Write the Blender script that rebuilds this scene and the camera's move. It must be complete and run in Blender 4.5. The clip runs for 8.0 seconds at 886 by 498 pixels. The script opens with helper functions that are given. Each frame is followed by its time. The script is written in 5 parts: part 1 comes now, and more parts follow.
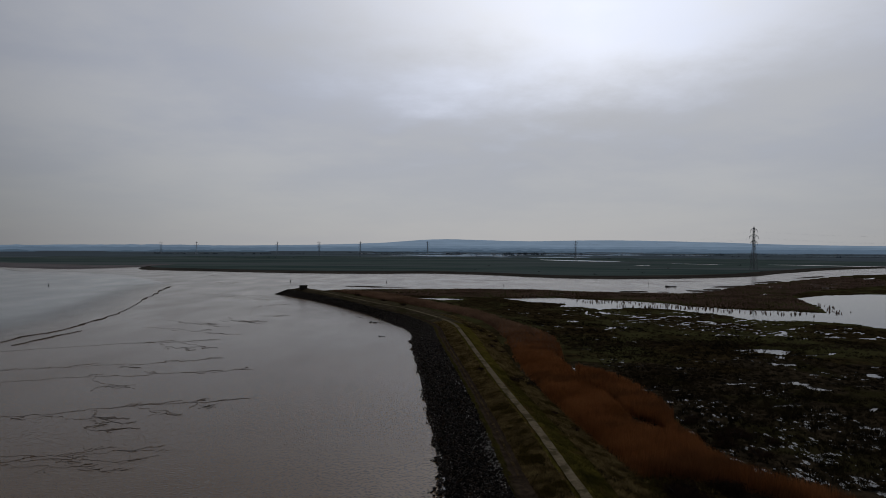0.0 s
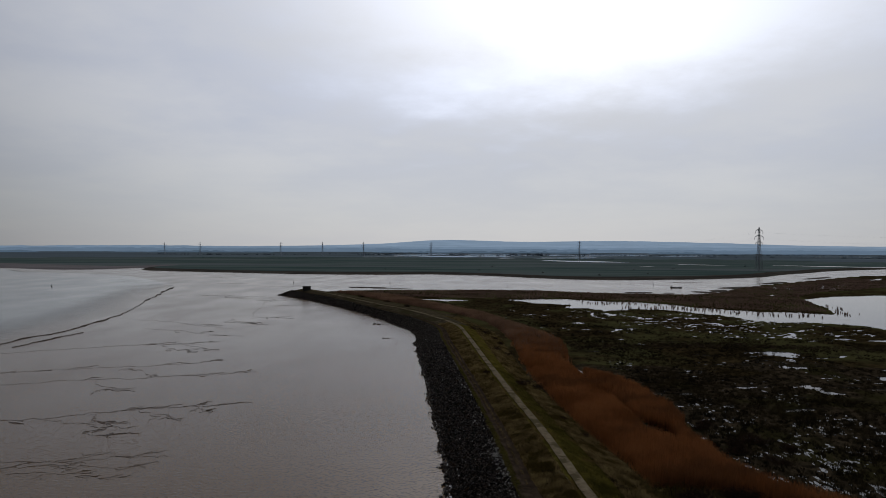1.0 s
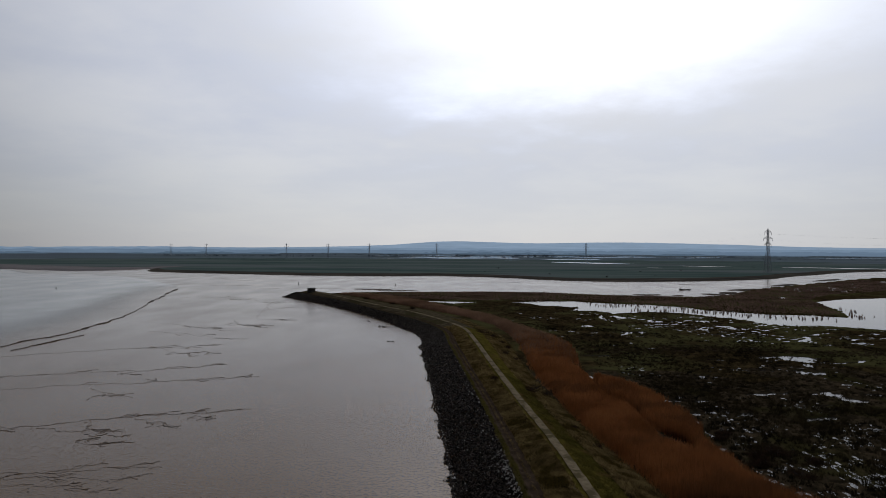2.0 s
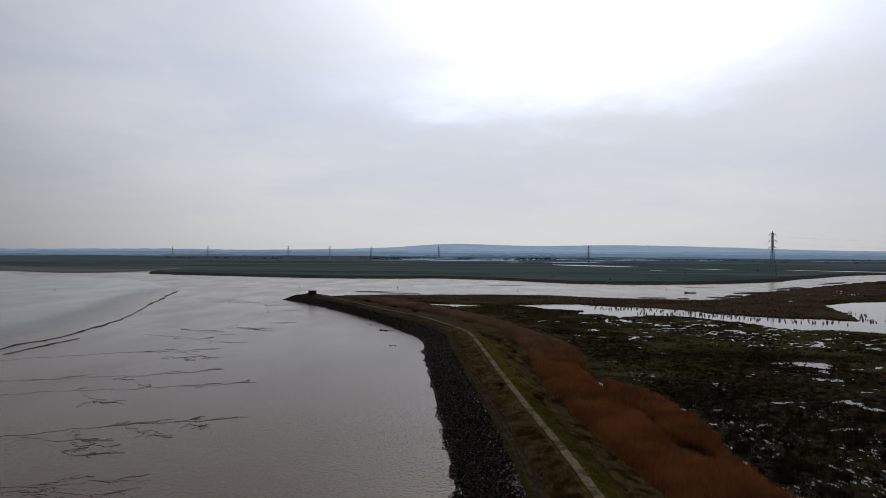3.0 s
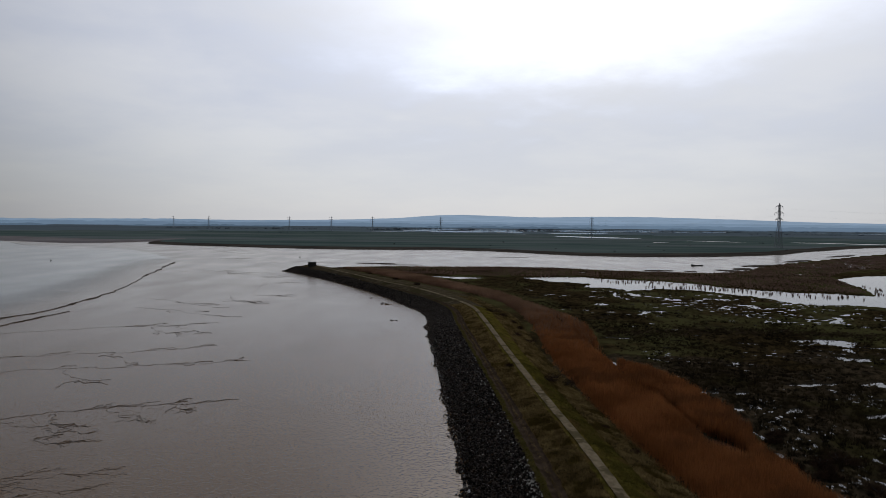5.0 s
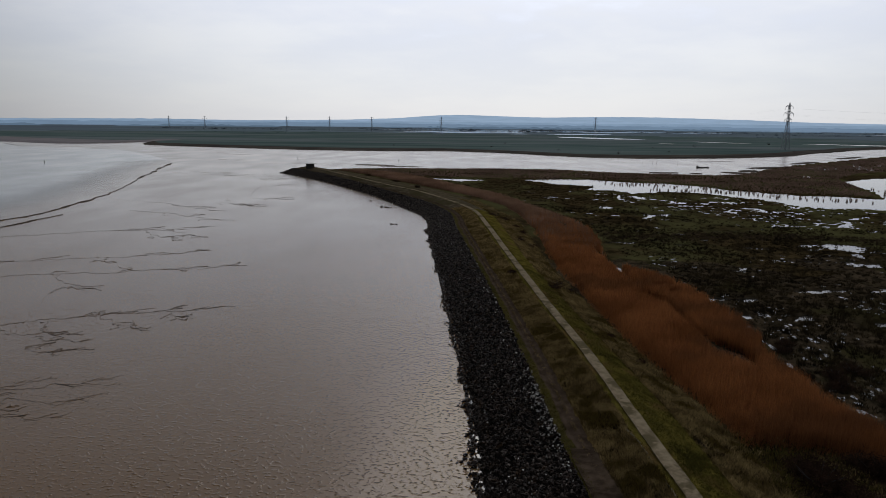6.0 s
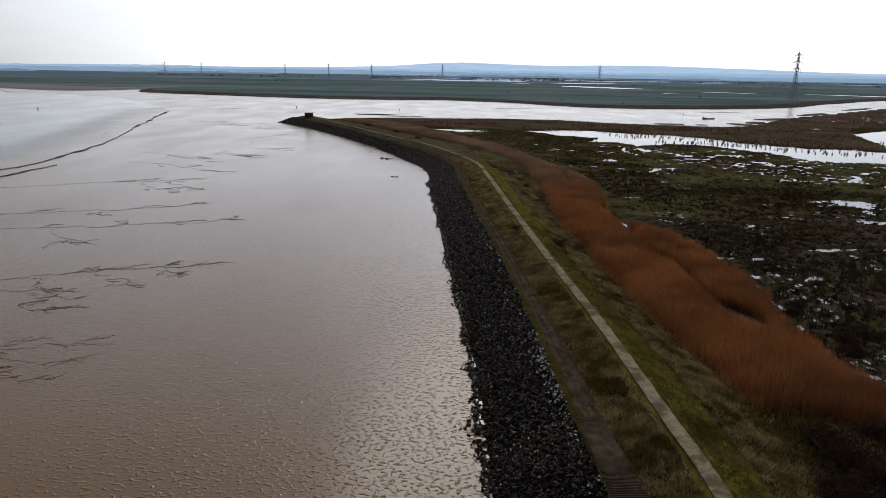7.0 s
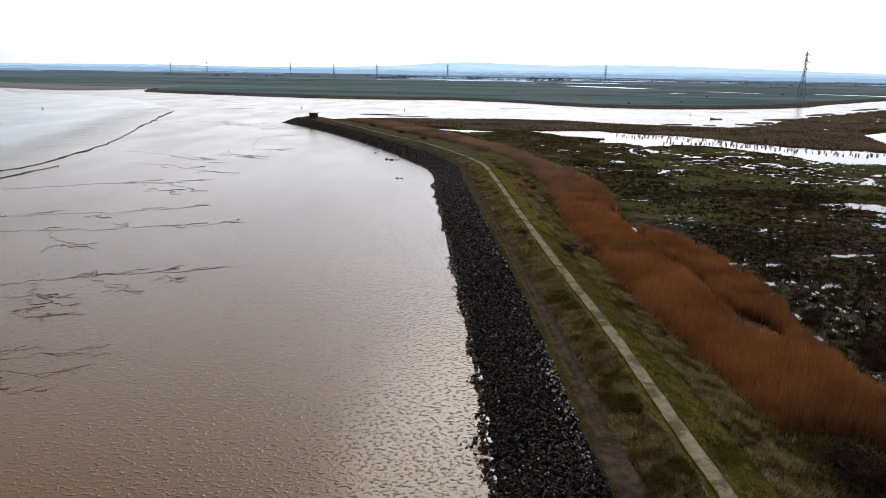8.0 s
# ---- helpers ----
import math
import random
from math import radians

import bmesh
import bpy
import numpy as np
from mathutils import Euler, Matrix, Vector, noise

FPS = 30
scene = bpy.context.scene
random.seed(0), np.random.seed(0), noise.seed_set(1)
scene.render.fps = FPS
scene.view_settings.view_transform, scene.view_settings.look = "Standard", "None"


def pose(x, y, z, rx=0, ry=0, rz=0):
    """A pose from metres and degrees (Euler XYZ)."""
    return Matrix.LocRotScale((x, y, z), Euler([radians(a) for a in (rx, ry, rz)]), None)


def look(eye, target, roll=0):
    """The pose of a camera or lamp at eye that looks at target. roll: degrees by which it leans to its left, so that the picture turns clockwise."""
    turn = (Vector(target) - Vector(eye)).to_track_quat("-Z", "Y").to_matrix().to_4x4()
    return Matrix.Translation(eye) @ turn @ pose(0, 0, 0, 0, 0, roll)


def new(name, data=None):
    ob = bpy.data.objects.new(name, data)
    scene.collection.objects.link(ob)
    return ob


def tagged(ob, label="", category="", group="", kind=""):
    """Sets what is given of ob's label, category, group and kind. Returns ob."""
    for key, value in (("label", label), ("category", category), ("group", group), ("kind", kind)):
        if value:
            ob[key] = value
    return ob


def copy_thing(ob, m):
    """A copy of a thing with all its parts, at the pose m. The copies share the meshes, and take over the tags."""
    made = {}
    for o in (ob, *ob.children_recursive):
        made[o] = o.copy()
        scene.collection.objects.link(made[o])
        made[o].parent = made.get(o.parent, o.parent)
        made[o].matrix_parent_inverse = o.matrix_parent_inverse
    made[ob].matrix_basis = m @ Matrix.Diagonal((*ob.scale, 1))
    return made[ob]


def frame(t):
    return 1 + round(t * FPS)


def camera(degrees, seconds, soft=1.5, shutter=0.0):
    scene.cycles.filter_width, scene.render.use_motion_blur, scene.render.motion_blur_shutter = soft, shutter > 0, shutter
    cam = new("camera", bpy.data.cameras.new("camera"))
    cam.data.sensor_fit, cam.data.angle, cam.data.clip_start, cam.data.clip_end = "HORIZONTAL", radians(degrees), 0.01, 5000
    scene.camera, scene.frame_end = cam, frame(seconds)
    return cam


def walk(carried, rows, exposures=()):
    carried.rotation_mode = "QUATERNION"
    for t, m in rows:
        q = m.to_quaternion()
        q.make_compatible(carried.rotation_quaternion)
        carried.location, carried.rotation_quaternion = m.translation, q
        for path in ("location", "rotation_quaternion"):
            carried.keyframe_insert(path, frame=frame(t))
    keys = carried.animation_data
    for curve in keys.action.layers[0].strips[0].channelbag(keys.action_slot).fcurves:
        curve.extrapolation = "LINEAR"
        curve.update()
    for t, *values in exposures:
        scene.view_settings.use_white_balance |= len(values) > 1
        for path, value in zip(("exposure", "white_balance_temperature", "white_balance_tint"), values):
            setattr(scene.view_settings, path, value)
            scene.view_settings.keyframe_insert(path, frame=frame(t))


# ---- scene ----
cam = camera(68.0, 8.0, soft=0.56)
PATH = [
    (0, (1.351, 6.491, 30.146), (1.394, 8.491, 30.139), 0.25),
    (0.5, (1.174, 7.627, 30.079), (1.213, 9.627, 30.074), 0.15),
    (1, (0.99, 8.825, 30.23), (1.023, 10.825, 30.225), 0.25),
    (1.5, (0.939, 10.802, 30.36), (0.962, 12.802, 30.356), 0.25),
    (3, (0.404, 18.256, 30.066), (0.414, 20.256, 30.073), 0.35),
    (3.5, (0.074, 20.582, 30.11), (0.085, 22.582, 30.12), 0.35),
    (4, (0.075, 22.898, 30.01), (0.083, 24.898, 30.023), 0.35),
    (5.5, (-0.247, 30.067, 30.088), (-0.241, 32.056, 29.878), 0.60),
    (6, (-0.263, 32.598, 29.987), (-0.256, 34.562, 29.609), 0.60),
    (6.5, (-0.447, 34.305, 30.063), (-0.438, 36.243, 29.571), 0.70),
    (7, (-0.598, 35.478, 30.312), (-0.59, 37.408, 29.787), 0.90),
    (7.5, (-0.649, 36.708, 30.402), (-0.649, 38.638, 29.876), 0.80),
    (8, (-0.671, 38.181, 30.441), (-0.678, 40.11, 29.915), 0.90),
]
walk(cam, [(t, look(e, g, r)) for t, e, g, r in PATH], [(0.0, -0.2), (0.5, 0.0), (1.0, 0.22), (1.5, 0.36), (3.5, 0.42), (4.2, 0.42), (5.5, 0.55), (6.5, 1.0), (7.0, 1.40), (8.0, 1.92)])



# ---- world, sun, exposure ----
SUN_AZ, SUN_EL = 5.0, 37.0


def build_world():
    world = bpy.data.worlds.new("overcast_sky")
    scene.world = world
    world.use_nodes = True
    nt = world.node_tree
    nt.nodes.clear()
    N, K = nt.nodes, nt.links

    def node(kind, **inputs):
        n = N.new(kind)
        for key, value in inputs.items():
            n.inputs[key].default_value = value
        return n

    def calc(op, a, b=None, clamp=False):
        n = N.new("ShaderNodeMath")
        n.operation, n.use_clamp = op, clamp
        for i, v in enumerate((a, b)):
            if v is None:
                continue
            if isinstance(v, (int, float)):
                n.inputs[i].default_value = v
            else:
                K.new(v, n.inputs[i])
        return n.outputs[0]

    def ramp(fac, a, b, lo=0.0, hi=1.0):
        n = N.new("ShaderNodeMapRange")
        n.interpolation_type = "SMOOTHSTEP"
        K.new(fac, n.inputs["Value"])
        for key, v in (("From Min", a), ("From Max", b), ("To Min", lo), ("To Max", hi)):
            n.inputs[key].default_value = v
        return n.outputs[0]

    coord = N.new("ShaderNodeTexCoord").outputs["Generated"]
    sep = N.new("ShaderNodeSeparateXYZ")
    K.new(coord, sep.inputs[0])
    up = sep.outputs[2]
    # a flat cloud deck: the direction divided by its height
    deck = calc("ADD", calc("MAXIMUM", up, 0.0), 0.16)
    flat = N.new("ShaderNodeCombineXYZ")
    K.new(calc("DIVIDE", sep.outputs[0], deck), flat.inputs[0])
    K.new(calc("DIVIDE", sep.outputs[1], deck), flat.inputs[1])

    def cloud(scale, detail, rough, offset):
        m = N.new("ShaderNodeMapping")
        m.inputs["Location"].default_value = offset
        K.new(flat.outputs[0], m.inputs["Vector"])
        n = node("ShaderNodeTexNoise", Scale=scale, Detail=detail, Roughness=rough)
        K.new(m.outputs[0], n.inputs["Vector"])
        return n.outputs["Fac"]

    big = cloud(0.75, 4.0, 0.5, (3.1, 0.7, 0))
    fine = cloud(1.9, 7.0, 0.6, (1.0, 5.0, 2.0))
    # the thin part of the cloud in front of the sun, flat below and widening upwards
    el, az = radians(SUN_EL - 8), radians(SUN_AZ + 4.0)
    aim = Vector((math.sin(az) * math.cos(el), math.cos(az) * math.cos(el), math.sin(el)))
    dot = N.new("ShaderNodeVectorMath")
    dot.operation = "DOT_PRODUCT"
    K.new(coord, dot.inputs[0])
    dot.inputs[1].default_value = aim
    wide = ramp(dot.outputs["Value"], 0.45, 0.92)
    rise = calc("MULTIPLY", calc("ARCSINE", up), 57.3)
    across = calc("MULTIPLY", calc("ARCTAN2", sep.outputs[0], sep.outputs[1]), 57.3)
    ragged = calc("MULTIPLY", calc("SUBTRACT", calc("ADD", calc("MULTIPLY", big, 0.6), calc("MULTIPLY", fine, 0.4)), 0.5), 42.0)
    aside = calc("SUBTRACT", calc("ABSOLUTE", calc("SUBTRACT", across, 14.0)), calc("MULTIPLY", calc("MINIMUM", rise, 32.0), 0.95))
    side = ramp(calc("ADD", aside, ragged), -22.0, 18.0, 1.0, 0.0)
    foot = ramp(calc("SUBTRACT", rise, calc("MULTIPLY", ragged, 0.55)), 8.0, 18.0)
    crown = ramp(rise, 48.0, 72.0, 1.0, 0.15)
    thin = calc("MULTIPLY", calc("MULTIPLY", side, foot), crown)
    grey = N.new("ShaderNodeMix")
    grey.data_type = "RGBA"
    K.new(ramp(calc("ADD", calc("MULTIPLY", big, 0.6), calc("MULTIPLY", fine, 0.4)), 0.36, 0.66), grey.inputs["Factor"])
    grey.inputs["A"].default_value = (0.340, 0.362, 0.425, 1)
    grey.inputs["B"].default_value = (0.418, 0.428, 0.458, 1)
    low = N.new("ShaderNodeMix")
    low.data_type = "RGBA"
    K.new(ramp(up, 0.0, 0.22, 0.75, 0.0), low.inputs["Factor"])
    K.new(grey.outputs["Result"], low.inputs["A"])
    low.inputs["B"].default_value = (0.365, 0.375, 0.39, 1)
    level = calc("ADD", calc("ADD", 0.23, calc("MULTIPLY", wide, 0.95)), calc("MULTIPLY", thin, 1.50))
    level = calc("MULTIPLY", level, ramp(rise, 40.0, 74.0, 1.0, 0.34))
    lit = N.new("ShaderNodeVectorMath")
    lit.operation = "SCALE"
    K.new(low.outputs["Result"], lit.inputs[0])
    K.new(level, lit.inputs["Scale"])
    sky = N.new("ShaderNodeTexSky")
    sky.sky_type, sky.sun_disc = "NISHITA", False
    sky.sun_elevation, sky.sun_rotation = radians(SUN_EL), radians(SUN_AZ)
    b1 = node("ShaderNodeBackground", Strength=0.004)
    K.new(sky.outputs[0], b1.inputs["Color"])
    b2 = node("ShaderNodeBackground", Strength=1.0)
    K.new(lit.outputs[0], b2.inputs["Color"])
    both = N.new("ShaderNodeAddShader")
    K.new(b1.outputs[0], both.inputs[0])
    K.new(b2.outputs[0], both.inputs[1])
    K.new(both.outputs[0], N.new("ShaderNodeOutputWorld").inputs["Surface"])


build_world()
sun = new("sun", bpy.data.lights.new("sun", "SUN"))
sun.data.energy, sun.data.angle, sun.data.color = 0.32, radians(24), (1.0, 0.95, 0.87)
_e, _a = radians(SUN_EL), radians(SUN_AZ)
sun.matrix_world = look((0, 0, 200), (-100 * math.sin(_a) * math.cos(_e), -100 * math.cos(_a) * math.cos(_e), 200 - 100 * math.sin(_e)))


# ---- materials ----
def material(name, low, high, scale=1.0, rough=0.9, bump=0.0, fine=0.0, stretch=(1, 1, 1), spec=0.5, island=0.0, third=None,
             third_scale=0.05, third_edge=(0.5, 0.6), metal=0.0, detail=6.0, bump_far=0.02, thin=0.0):
    """Two colours mixed by noise, a third one in larger patches, grain in the relief, and a shift of value from piece to piece."""
    m = bpy.data.materials.new(name)
    m.use_nodes = True
    nt = m.node_tree
    N, K = nt.nodes, nt.links
    bsdf = N["Principled BSDF"]
    place = N.new("ShaderNodeNewGeometry")
    mp = N.new("ShaderNodeMapping")
    mp.inputs["Scale"].default_value = stretch
    K.new(place.outputs["Position"], mp.inputs["Vector"])

    def noisy(s, d=detail, r=0.6):
        n = N.new("ShaderNodeTexNoise")
        n.inputs["Scale"].default_value, n.inputs["Detail"].default_value, n.inputs["Roughness"].default_value = s, d, r
        K.new(mp.outputs[0], n.inputs["Vector"])
        return n.outputs["Fac"]

    def spread(f, a, b):
        n = N.new("ShaderNodeMapRange")
        n.interpolation_type = "SMOOTHSTEP"
        K.new(f, n.inputs["Value"])
        n.inputs["From Min"].default_value, n.inputs["From Max"].default_value = a, b
        return n.outputs[0]

    def mixed(f, a, b, mode="MIX"):
        n = N.new("ShaderNodeMix")
        n.data_type, n.blend_type = "RGBA", mode
        if isinstance(f, float):
            n.inputs["Factor"].default_value = f
        else:
            K.new(f, n.inputs["Factor"])
        for key, v in (("A", a), ("B", b)):
            if isinstance(v, tuple):
                n.inputs[key].default_value = (*v, 1)
            else:
                K.new(v, n.inputs[key])
        return n.outputs["Result"]

    grain = noisy(scale)
    col = mixed(spread(grain, 0.32, 0.68), low, high)
    if third:
        col = mixed(spread(noisy(third_scale, 4.0), *third_edge), col, third)
    if island:
        vary = N.new("ShaderNodeMapRange")
        K.new(place.outputs["Random Per Island"], vary.inputs["Value"])
        vary.inputs["To Min"].default_value, vary.inputs["To Max"].default_value = 1 - island, 1 + island
        sc = N.new("ShaderNodeVectorMath")
        sc.operation = "SCALE"
        K.new(col, sc.inputs[0])
        K.new(vary.outputs[0], sc.inputs["Scale"])
        col = sc.outputs[0]
    K.new(col, bsdf.inputs["Base Color"])
    bsdf.inputs["Roughness"].default_value = rough
    bsdf.inputs["Specular IOR Level"].default_value = spec
    bsdf.inputs["Metallic"].default_value = metal
    if bump:
        b = N.new("ShaderNodeBump")
        b.inputs["Strength"].default_value, b.inputs["Distance"].default_value = bump, bump_far
        K.new(noisy(fine or scale * 4), b.inputs["Height"])
        K.new(b.outputs[0], bsdf.inputs["Normal"])
    if thin:
        glow = N.new("ShaderNodeBsdfTranslucent")
        K.new(col, glow.inputs["Color"])
        mix = N.new("ShaderNodeMixShader")
        mix.inputs[0].default_value = thin
        K.new(bsdf.outputs[0], mix.inputs[1])
        K.new(glow.outputs[0], mix.inputs[2])
        K.new(mix.outputs[0], N["Material Output"].inputs["Surface"])
    return m


def wet_material(name, low, high, rough, ripples, ior=1.33, patch=0.02, shore=False):
    """A wet, shining surface: silty water or mud under a film of water, with short ripples that come and go in patches."""
    m = bpy.data.materials.new(name)
    m.use_nodes = True
    N, K = m.node_tree.nodes, m.node_tree.links
    bsdf = N["Principled BSDF"]
    place = N.new("ShaderNodeNewGeometry").outputs["Position"]

    def noisy(scale, detail, stretch, turn=0.0):
        mp = N.new("ShaderNodeMapping")
        mp.inputs["Scale"].default_value = stretch
        mp.inputs["Rotation"].default_value = (0, 0, turn)
        K.new(place, mp.inputs["Vector"])
        n = N.new("ShaderNodeTexNoise")
        n.inputs["Scale"].default_value, n.inputs["Detail"].default_value = scale, detail
        K.new(mp.outputs[0], n.inputs["Vector"])
        return n.outputs["Fac"]

    mix = N.new("ShaderNodeMix")
    mix.data_type = "RGBA"
    K.new(noisy(patch, 5.0, (1, 0.5, 1)), mix.inputs["Factor"])
    mix.inputs["A"].default_value, mix.inputs["B"].default_value = (*low, 1), (*high, 1)
    K.new(mix.outputs["Result"], bsdf.inputs["Base Color"])
    bsdf.inputs["IOR"].default_value = ior
    rr = N.new("ShaderNodeMapRange")
    K.new(noisy(patch * 2.5, 4.0, (1, 0.4, 1)), rr.inputs["Value"])
    rr.inputs["From Min"].default_value, rr.inputs["From Max"].default_value = 0.3, 0.7
    rr.inputs["To Min"].default_value, rr.inputs["To Max"].default_value = rough * 0.75, rough * 1.25
    K.new(rr.outputs[0], bsdf.inputs["Roughness"])
    if ripples:
        b1 = N.new("ShaderNodeBump")
        b1.inputs["Strength"].default_value, b1.inputs["Distance"].default_value = 1.0, ripples
        hump = N.new("ShaderNodeMapRange")
        hump.interpolation_type = "SMOOTHERSTEP"
        hump.inputs["From Min"].default_value, hump.inputs["From Max"].default_value = 0.46, 0.86
        K.new(noisy(3.0, 1.5, (0.75, 1.05, 1), 0.25), hump.inputs["Value"])
        calm = N.new("ShaderNodeMath")
        calm.operation = "MULTIPLY"
        K.new(hump.outputs[0], calm.inputs[0])
        K.new(noisy(0.05, 3.0, (1, 0.6, 1)), calm.inputs[1])
        height = calm.outputs[0]
        if shore:
            # the humps stand along the bank's foot and die out over the open flat
            xyz = N.new("ShaderNodeSeparateXYZ")
            K.new(place, xyz.inputs[0])
            for axis, a, b, lo, hi in ((0, -50.0, -8.0, 0.65, 1.0), (1, 110.0, 240.0, 1.0, 0.18)):
                fade = N.new("ShaderNodeMapRange")
                fade.interpolation_type = "SMOOTHSTEP"
                K.new(xyz.outputs[axis], fade.inputs["Value"])
                for key, v in (("From Min", a), ("From Max", b), ("To Min", lo), ("To Max", hi)):
                    fade.inputs[key].default_value = v
                times = N.new("ShaderNodeMath")
                times.operation = "MULTIPLY"
                K.new(height, times.inputs[0])
                K.new(fade.outputs[0], times.inputs[1])
                height = times.outputs[0]
        K.new(height, b1.inputs["Height"])
        b2 = N.new("ShaderNodeBump")
        b2.inputs["Strength"].default_value, b2.inputs["Distance"].default_value = 1.0, ripples * 0.035
        K.new(noisy(6.0, 2.0, (0.6, 1.4, 1), -0.2), b2.inputs["Height"])
        K.new(b1.outputs[0], b2.inputs["Normal"])
        K.new(b2.outputs[0], bsdf.inputs["Normal"])
    return m


MUD = wet_material("wet_mud", (0.090, 0.043, 0.010), (0.128, 0.069, 0.022), 0.19, 0.135, 1.25, shore=True)
WATER = wet_material("estuary_water", (0.085, 0.098, 0.096), (0.110, 0.124, 0.122), 0.16, 0.03)


def shallow(m):
    """Lets the bed show through where the water is a mere film, by the depth stored on the mesh."""
    N, K = m.node_tree.nodes, m.node_tree.links
    depth = N.new("ShaderNodeAttribute")
    depth.attribute_name = "depth"
    clear, mix = N.new("ShaderNodeBsdfTransparent"), N.new("ShaderNodeMixShader")
    K.new(depth.outputs["Fac"], mix.inputs[0])
    K.new(clear.outputs[0], mix.inputs[1])
    K.new(N["Principled BSDF"].outputs[0], mix.inputs[2])
    K.new(mix.outputs[0], N["Material Output"].inputs["Surface"])


shallow(WATER)
POND = wet_material("pond_water", (0.030, 0.028, 0.024), (0.050, 0.045, 0.038), 0.06, 0.004, 1.28)
CREEK = wet_material("creek_bank_mud", (0.052, 0.035, 0.022), (0.090, 0.063, 0.040), 0.36, 0.0, 1.27, 0.3)
MUD_BAR = material("dark_mud", (0.035, 0.027, 0.021), (0.062, 0.048, 0.037), 1.5, 0.9, 0.5, spec=0.05)
MARSH = material("salt_marsh_turf", (0.016, 0.012, 0.006), (0.056, 0.040, 0.018), 0.55, 1.0, 1.0, 5.0, (1, 0.7, 1), 0.0,
                 third=(0.066, 0.062, 0.025), third_scale=0.030, third_edge=(0.46, 0.60), bump_far=0.2)
WET_TURF = material("drowned_brown_turf", (0.020, 0.016, 0.010), (0.066, 0.049, 0.030), 0.7, 1.0, 1.0, 5.0, (1, 0.7, 1), 0.0,
                    third=(0.036, 0.032, 0.013), third_scale=0.06, third_edge=(0.52, 0.66), bump_far=0.2)
# green marsh across the river, paled and blued in colour for haze
FAR_MARSH = material("hazed_grazing_marsh", (0.054, 0.084, 0.077), (0.106, 0.137, 0.128), 0.012, 1.0, 0.3, 0.5, (0.35, 1.6, 1), 0.0,
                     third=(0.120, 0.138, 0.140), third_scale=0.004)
BANK_MUD = material("brown_bank_fringe", (0.040, 0.036, 0.031), (0.084, 0.074, 0.062), 0.05, 0.95, 0.5, 1.0, (0.5, 1.6, 1), spec=0.0)
# bed under the stones, near black to paint the shade in their gaps
SHADED_ARMOUR_BED = material("shaded_armour_bed", (0.003, 0.003, 0.003), (0.008, 0.007, 0.006), 3.0, 0.95, 0.8, spec=0.0)
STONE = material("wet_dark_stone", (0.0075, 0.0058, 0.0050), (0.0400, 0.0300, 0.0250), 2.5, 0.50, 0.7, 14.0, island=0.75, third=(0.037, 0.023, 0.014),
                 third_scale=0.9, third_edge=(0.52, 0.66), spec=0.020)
MUDDY_STONE = material("muddy_stone", (0.034, 0.028, 0.024), (0.098, 0.081, 0.068), 1.8, 0.8, 0.7, 10.0, island=0.5, spec=0.05)
# whitish colour for pale stones and for painted wet glints
PALE_GLINT_STONE = material("pale_glint_stone", (0.26, 0.24, 0.215), (0.46, 0.43, 0.39), 4.0, 0.4, 0.5, island=0.3)
VERGE = material("worn_verge_turf", (0.030, 0.026, 0.009), (0.064, 0.051, 0.018), 0.9, 1.0, 0.9, 9.0, spec=0.0, bump_far=0.12)
TRACK = material("dirt_track", (0.030, 0.021, 0.014), (0.068, 0.049, 0.035), 0.8, 1.0, 0.9, 7.0, spec=0.0, bump_far=0.1)
ROUGH_GRASS = material("rough_straw_turf", (0.042, 0.028, 0.009), (0.116, 0.080, 0.029), 1.1, 1.0, 1.0, 6.0, spec=0.0, third=(0.051, 0.037, 0.009),
                       third_scale=0.12, bump_far=0.3)
GREEN_GRASS = material("bank_turf", (0.047, 0.039, 0.008), (0.114, 0.092, 0.020), 0.6, 1.0, 1.0, 6.0, spec=0.0, third=(0.096, 0.061, 0.022),
                       third_scale=0.11, bump_far=0.28)
PATH_TOP = material("weathered_path", (0.138, 0.110, 0.070), (0.225, 0.182, 0.122), 1.6, 0.95, 0.5, 20.0, third=(0.086, 0.070, 0.040), third_scale=0.35, spec=0.0)
STRAW = material("straw_blades", (0.082, 0.057, 0.022), (0.250, 0.182, 0.080), 0.45, 0.9, island=0.55, spec=0.05, thin=0.4, third=(0.070, 0.050, 0.014), third_scale=0.25)
GREEN = material("green_blades", (0.040, 0.037, 0.008), (0.092, 0.080, 0.018), 0.4, 0.9, island=0.4, spec=0.05, thin=0.4)
REED = material("dry_reed", (0.190, 0.072, 0.025), (0.308, 0.126, 0.046), 0.10, 0.85, island=0.4, third=(0.165, 0.068, 0.027), third_scale=0.06, spec=0.05, thin=0.35)
# duller copy of REED for the far bed, haze put into its colour
FAR_REED = material("hazed_reed", (0.150, 0.088, 0.056), (0.250, 0.152, 0.098), 0.05, 0.9, island=0.4, spec=0.05, thin=0.45)
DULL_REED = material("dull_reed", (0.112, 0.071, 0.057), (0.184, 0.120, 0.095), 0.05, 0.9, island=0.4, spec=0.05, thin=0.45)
TUSSOCK = material("dark_rush", (0.010, 0.008, 0.005), (0.036, 0.027, 0.013), 0.2, 0.9, island=0.5, spec=0.0, thin=0.3)
SEDGE = material("dead_sedge", (0.030, 0.021, 0.013), (0.074, 0.053, 0.036), 0.3, 0.9, island=0.4, spec=0.0, thin=0.3)
TWIG = material("bramble_twigs", (0.018, 0.011, 0.008), (0.050, 0.030, 0.020), 0.8, 0.9, island=0.5, spec=0.0, thin=0.2)
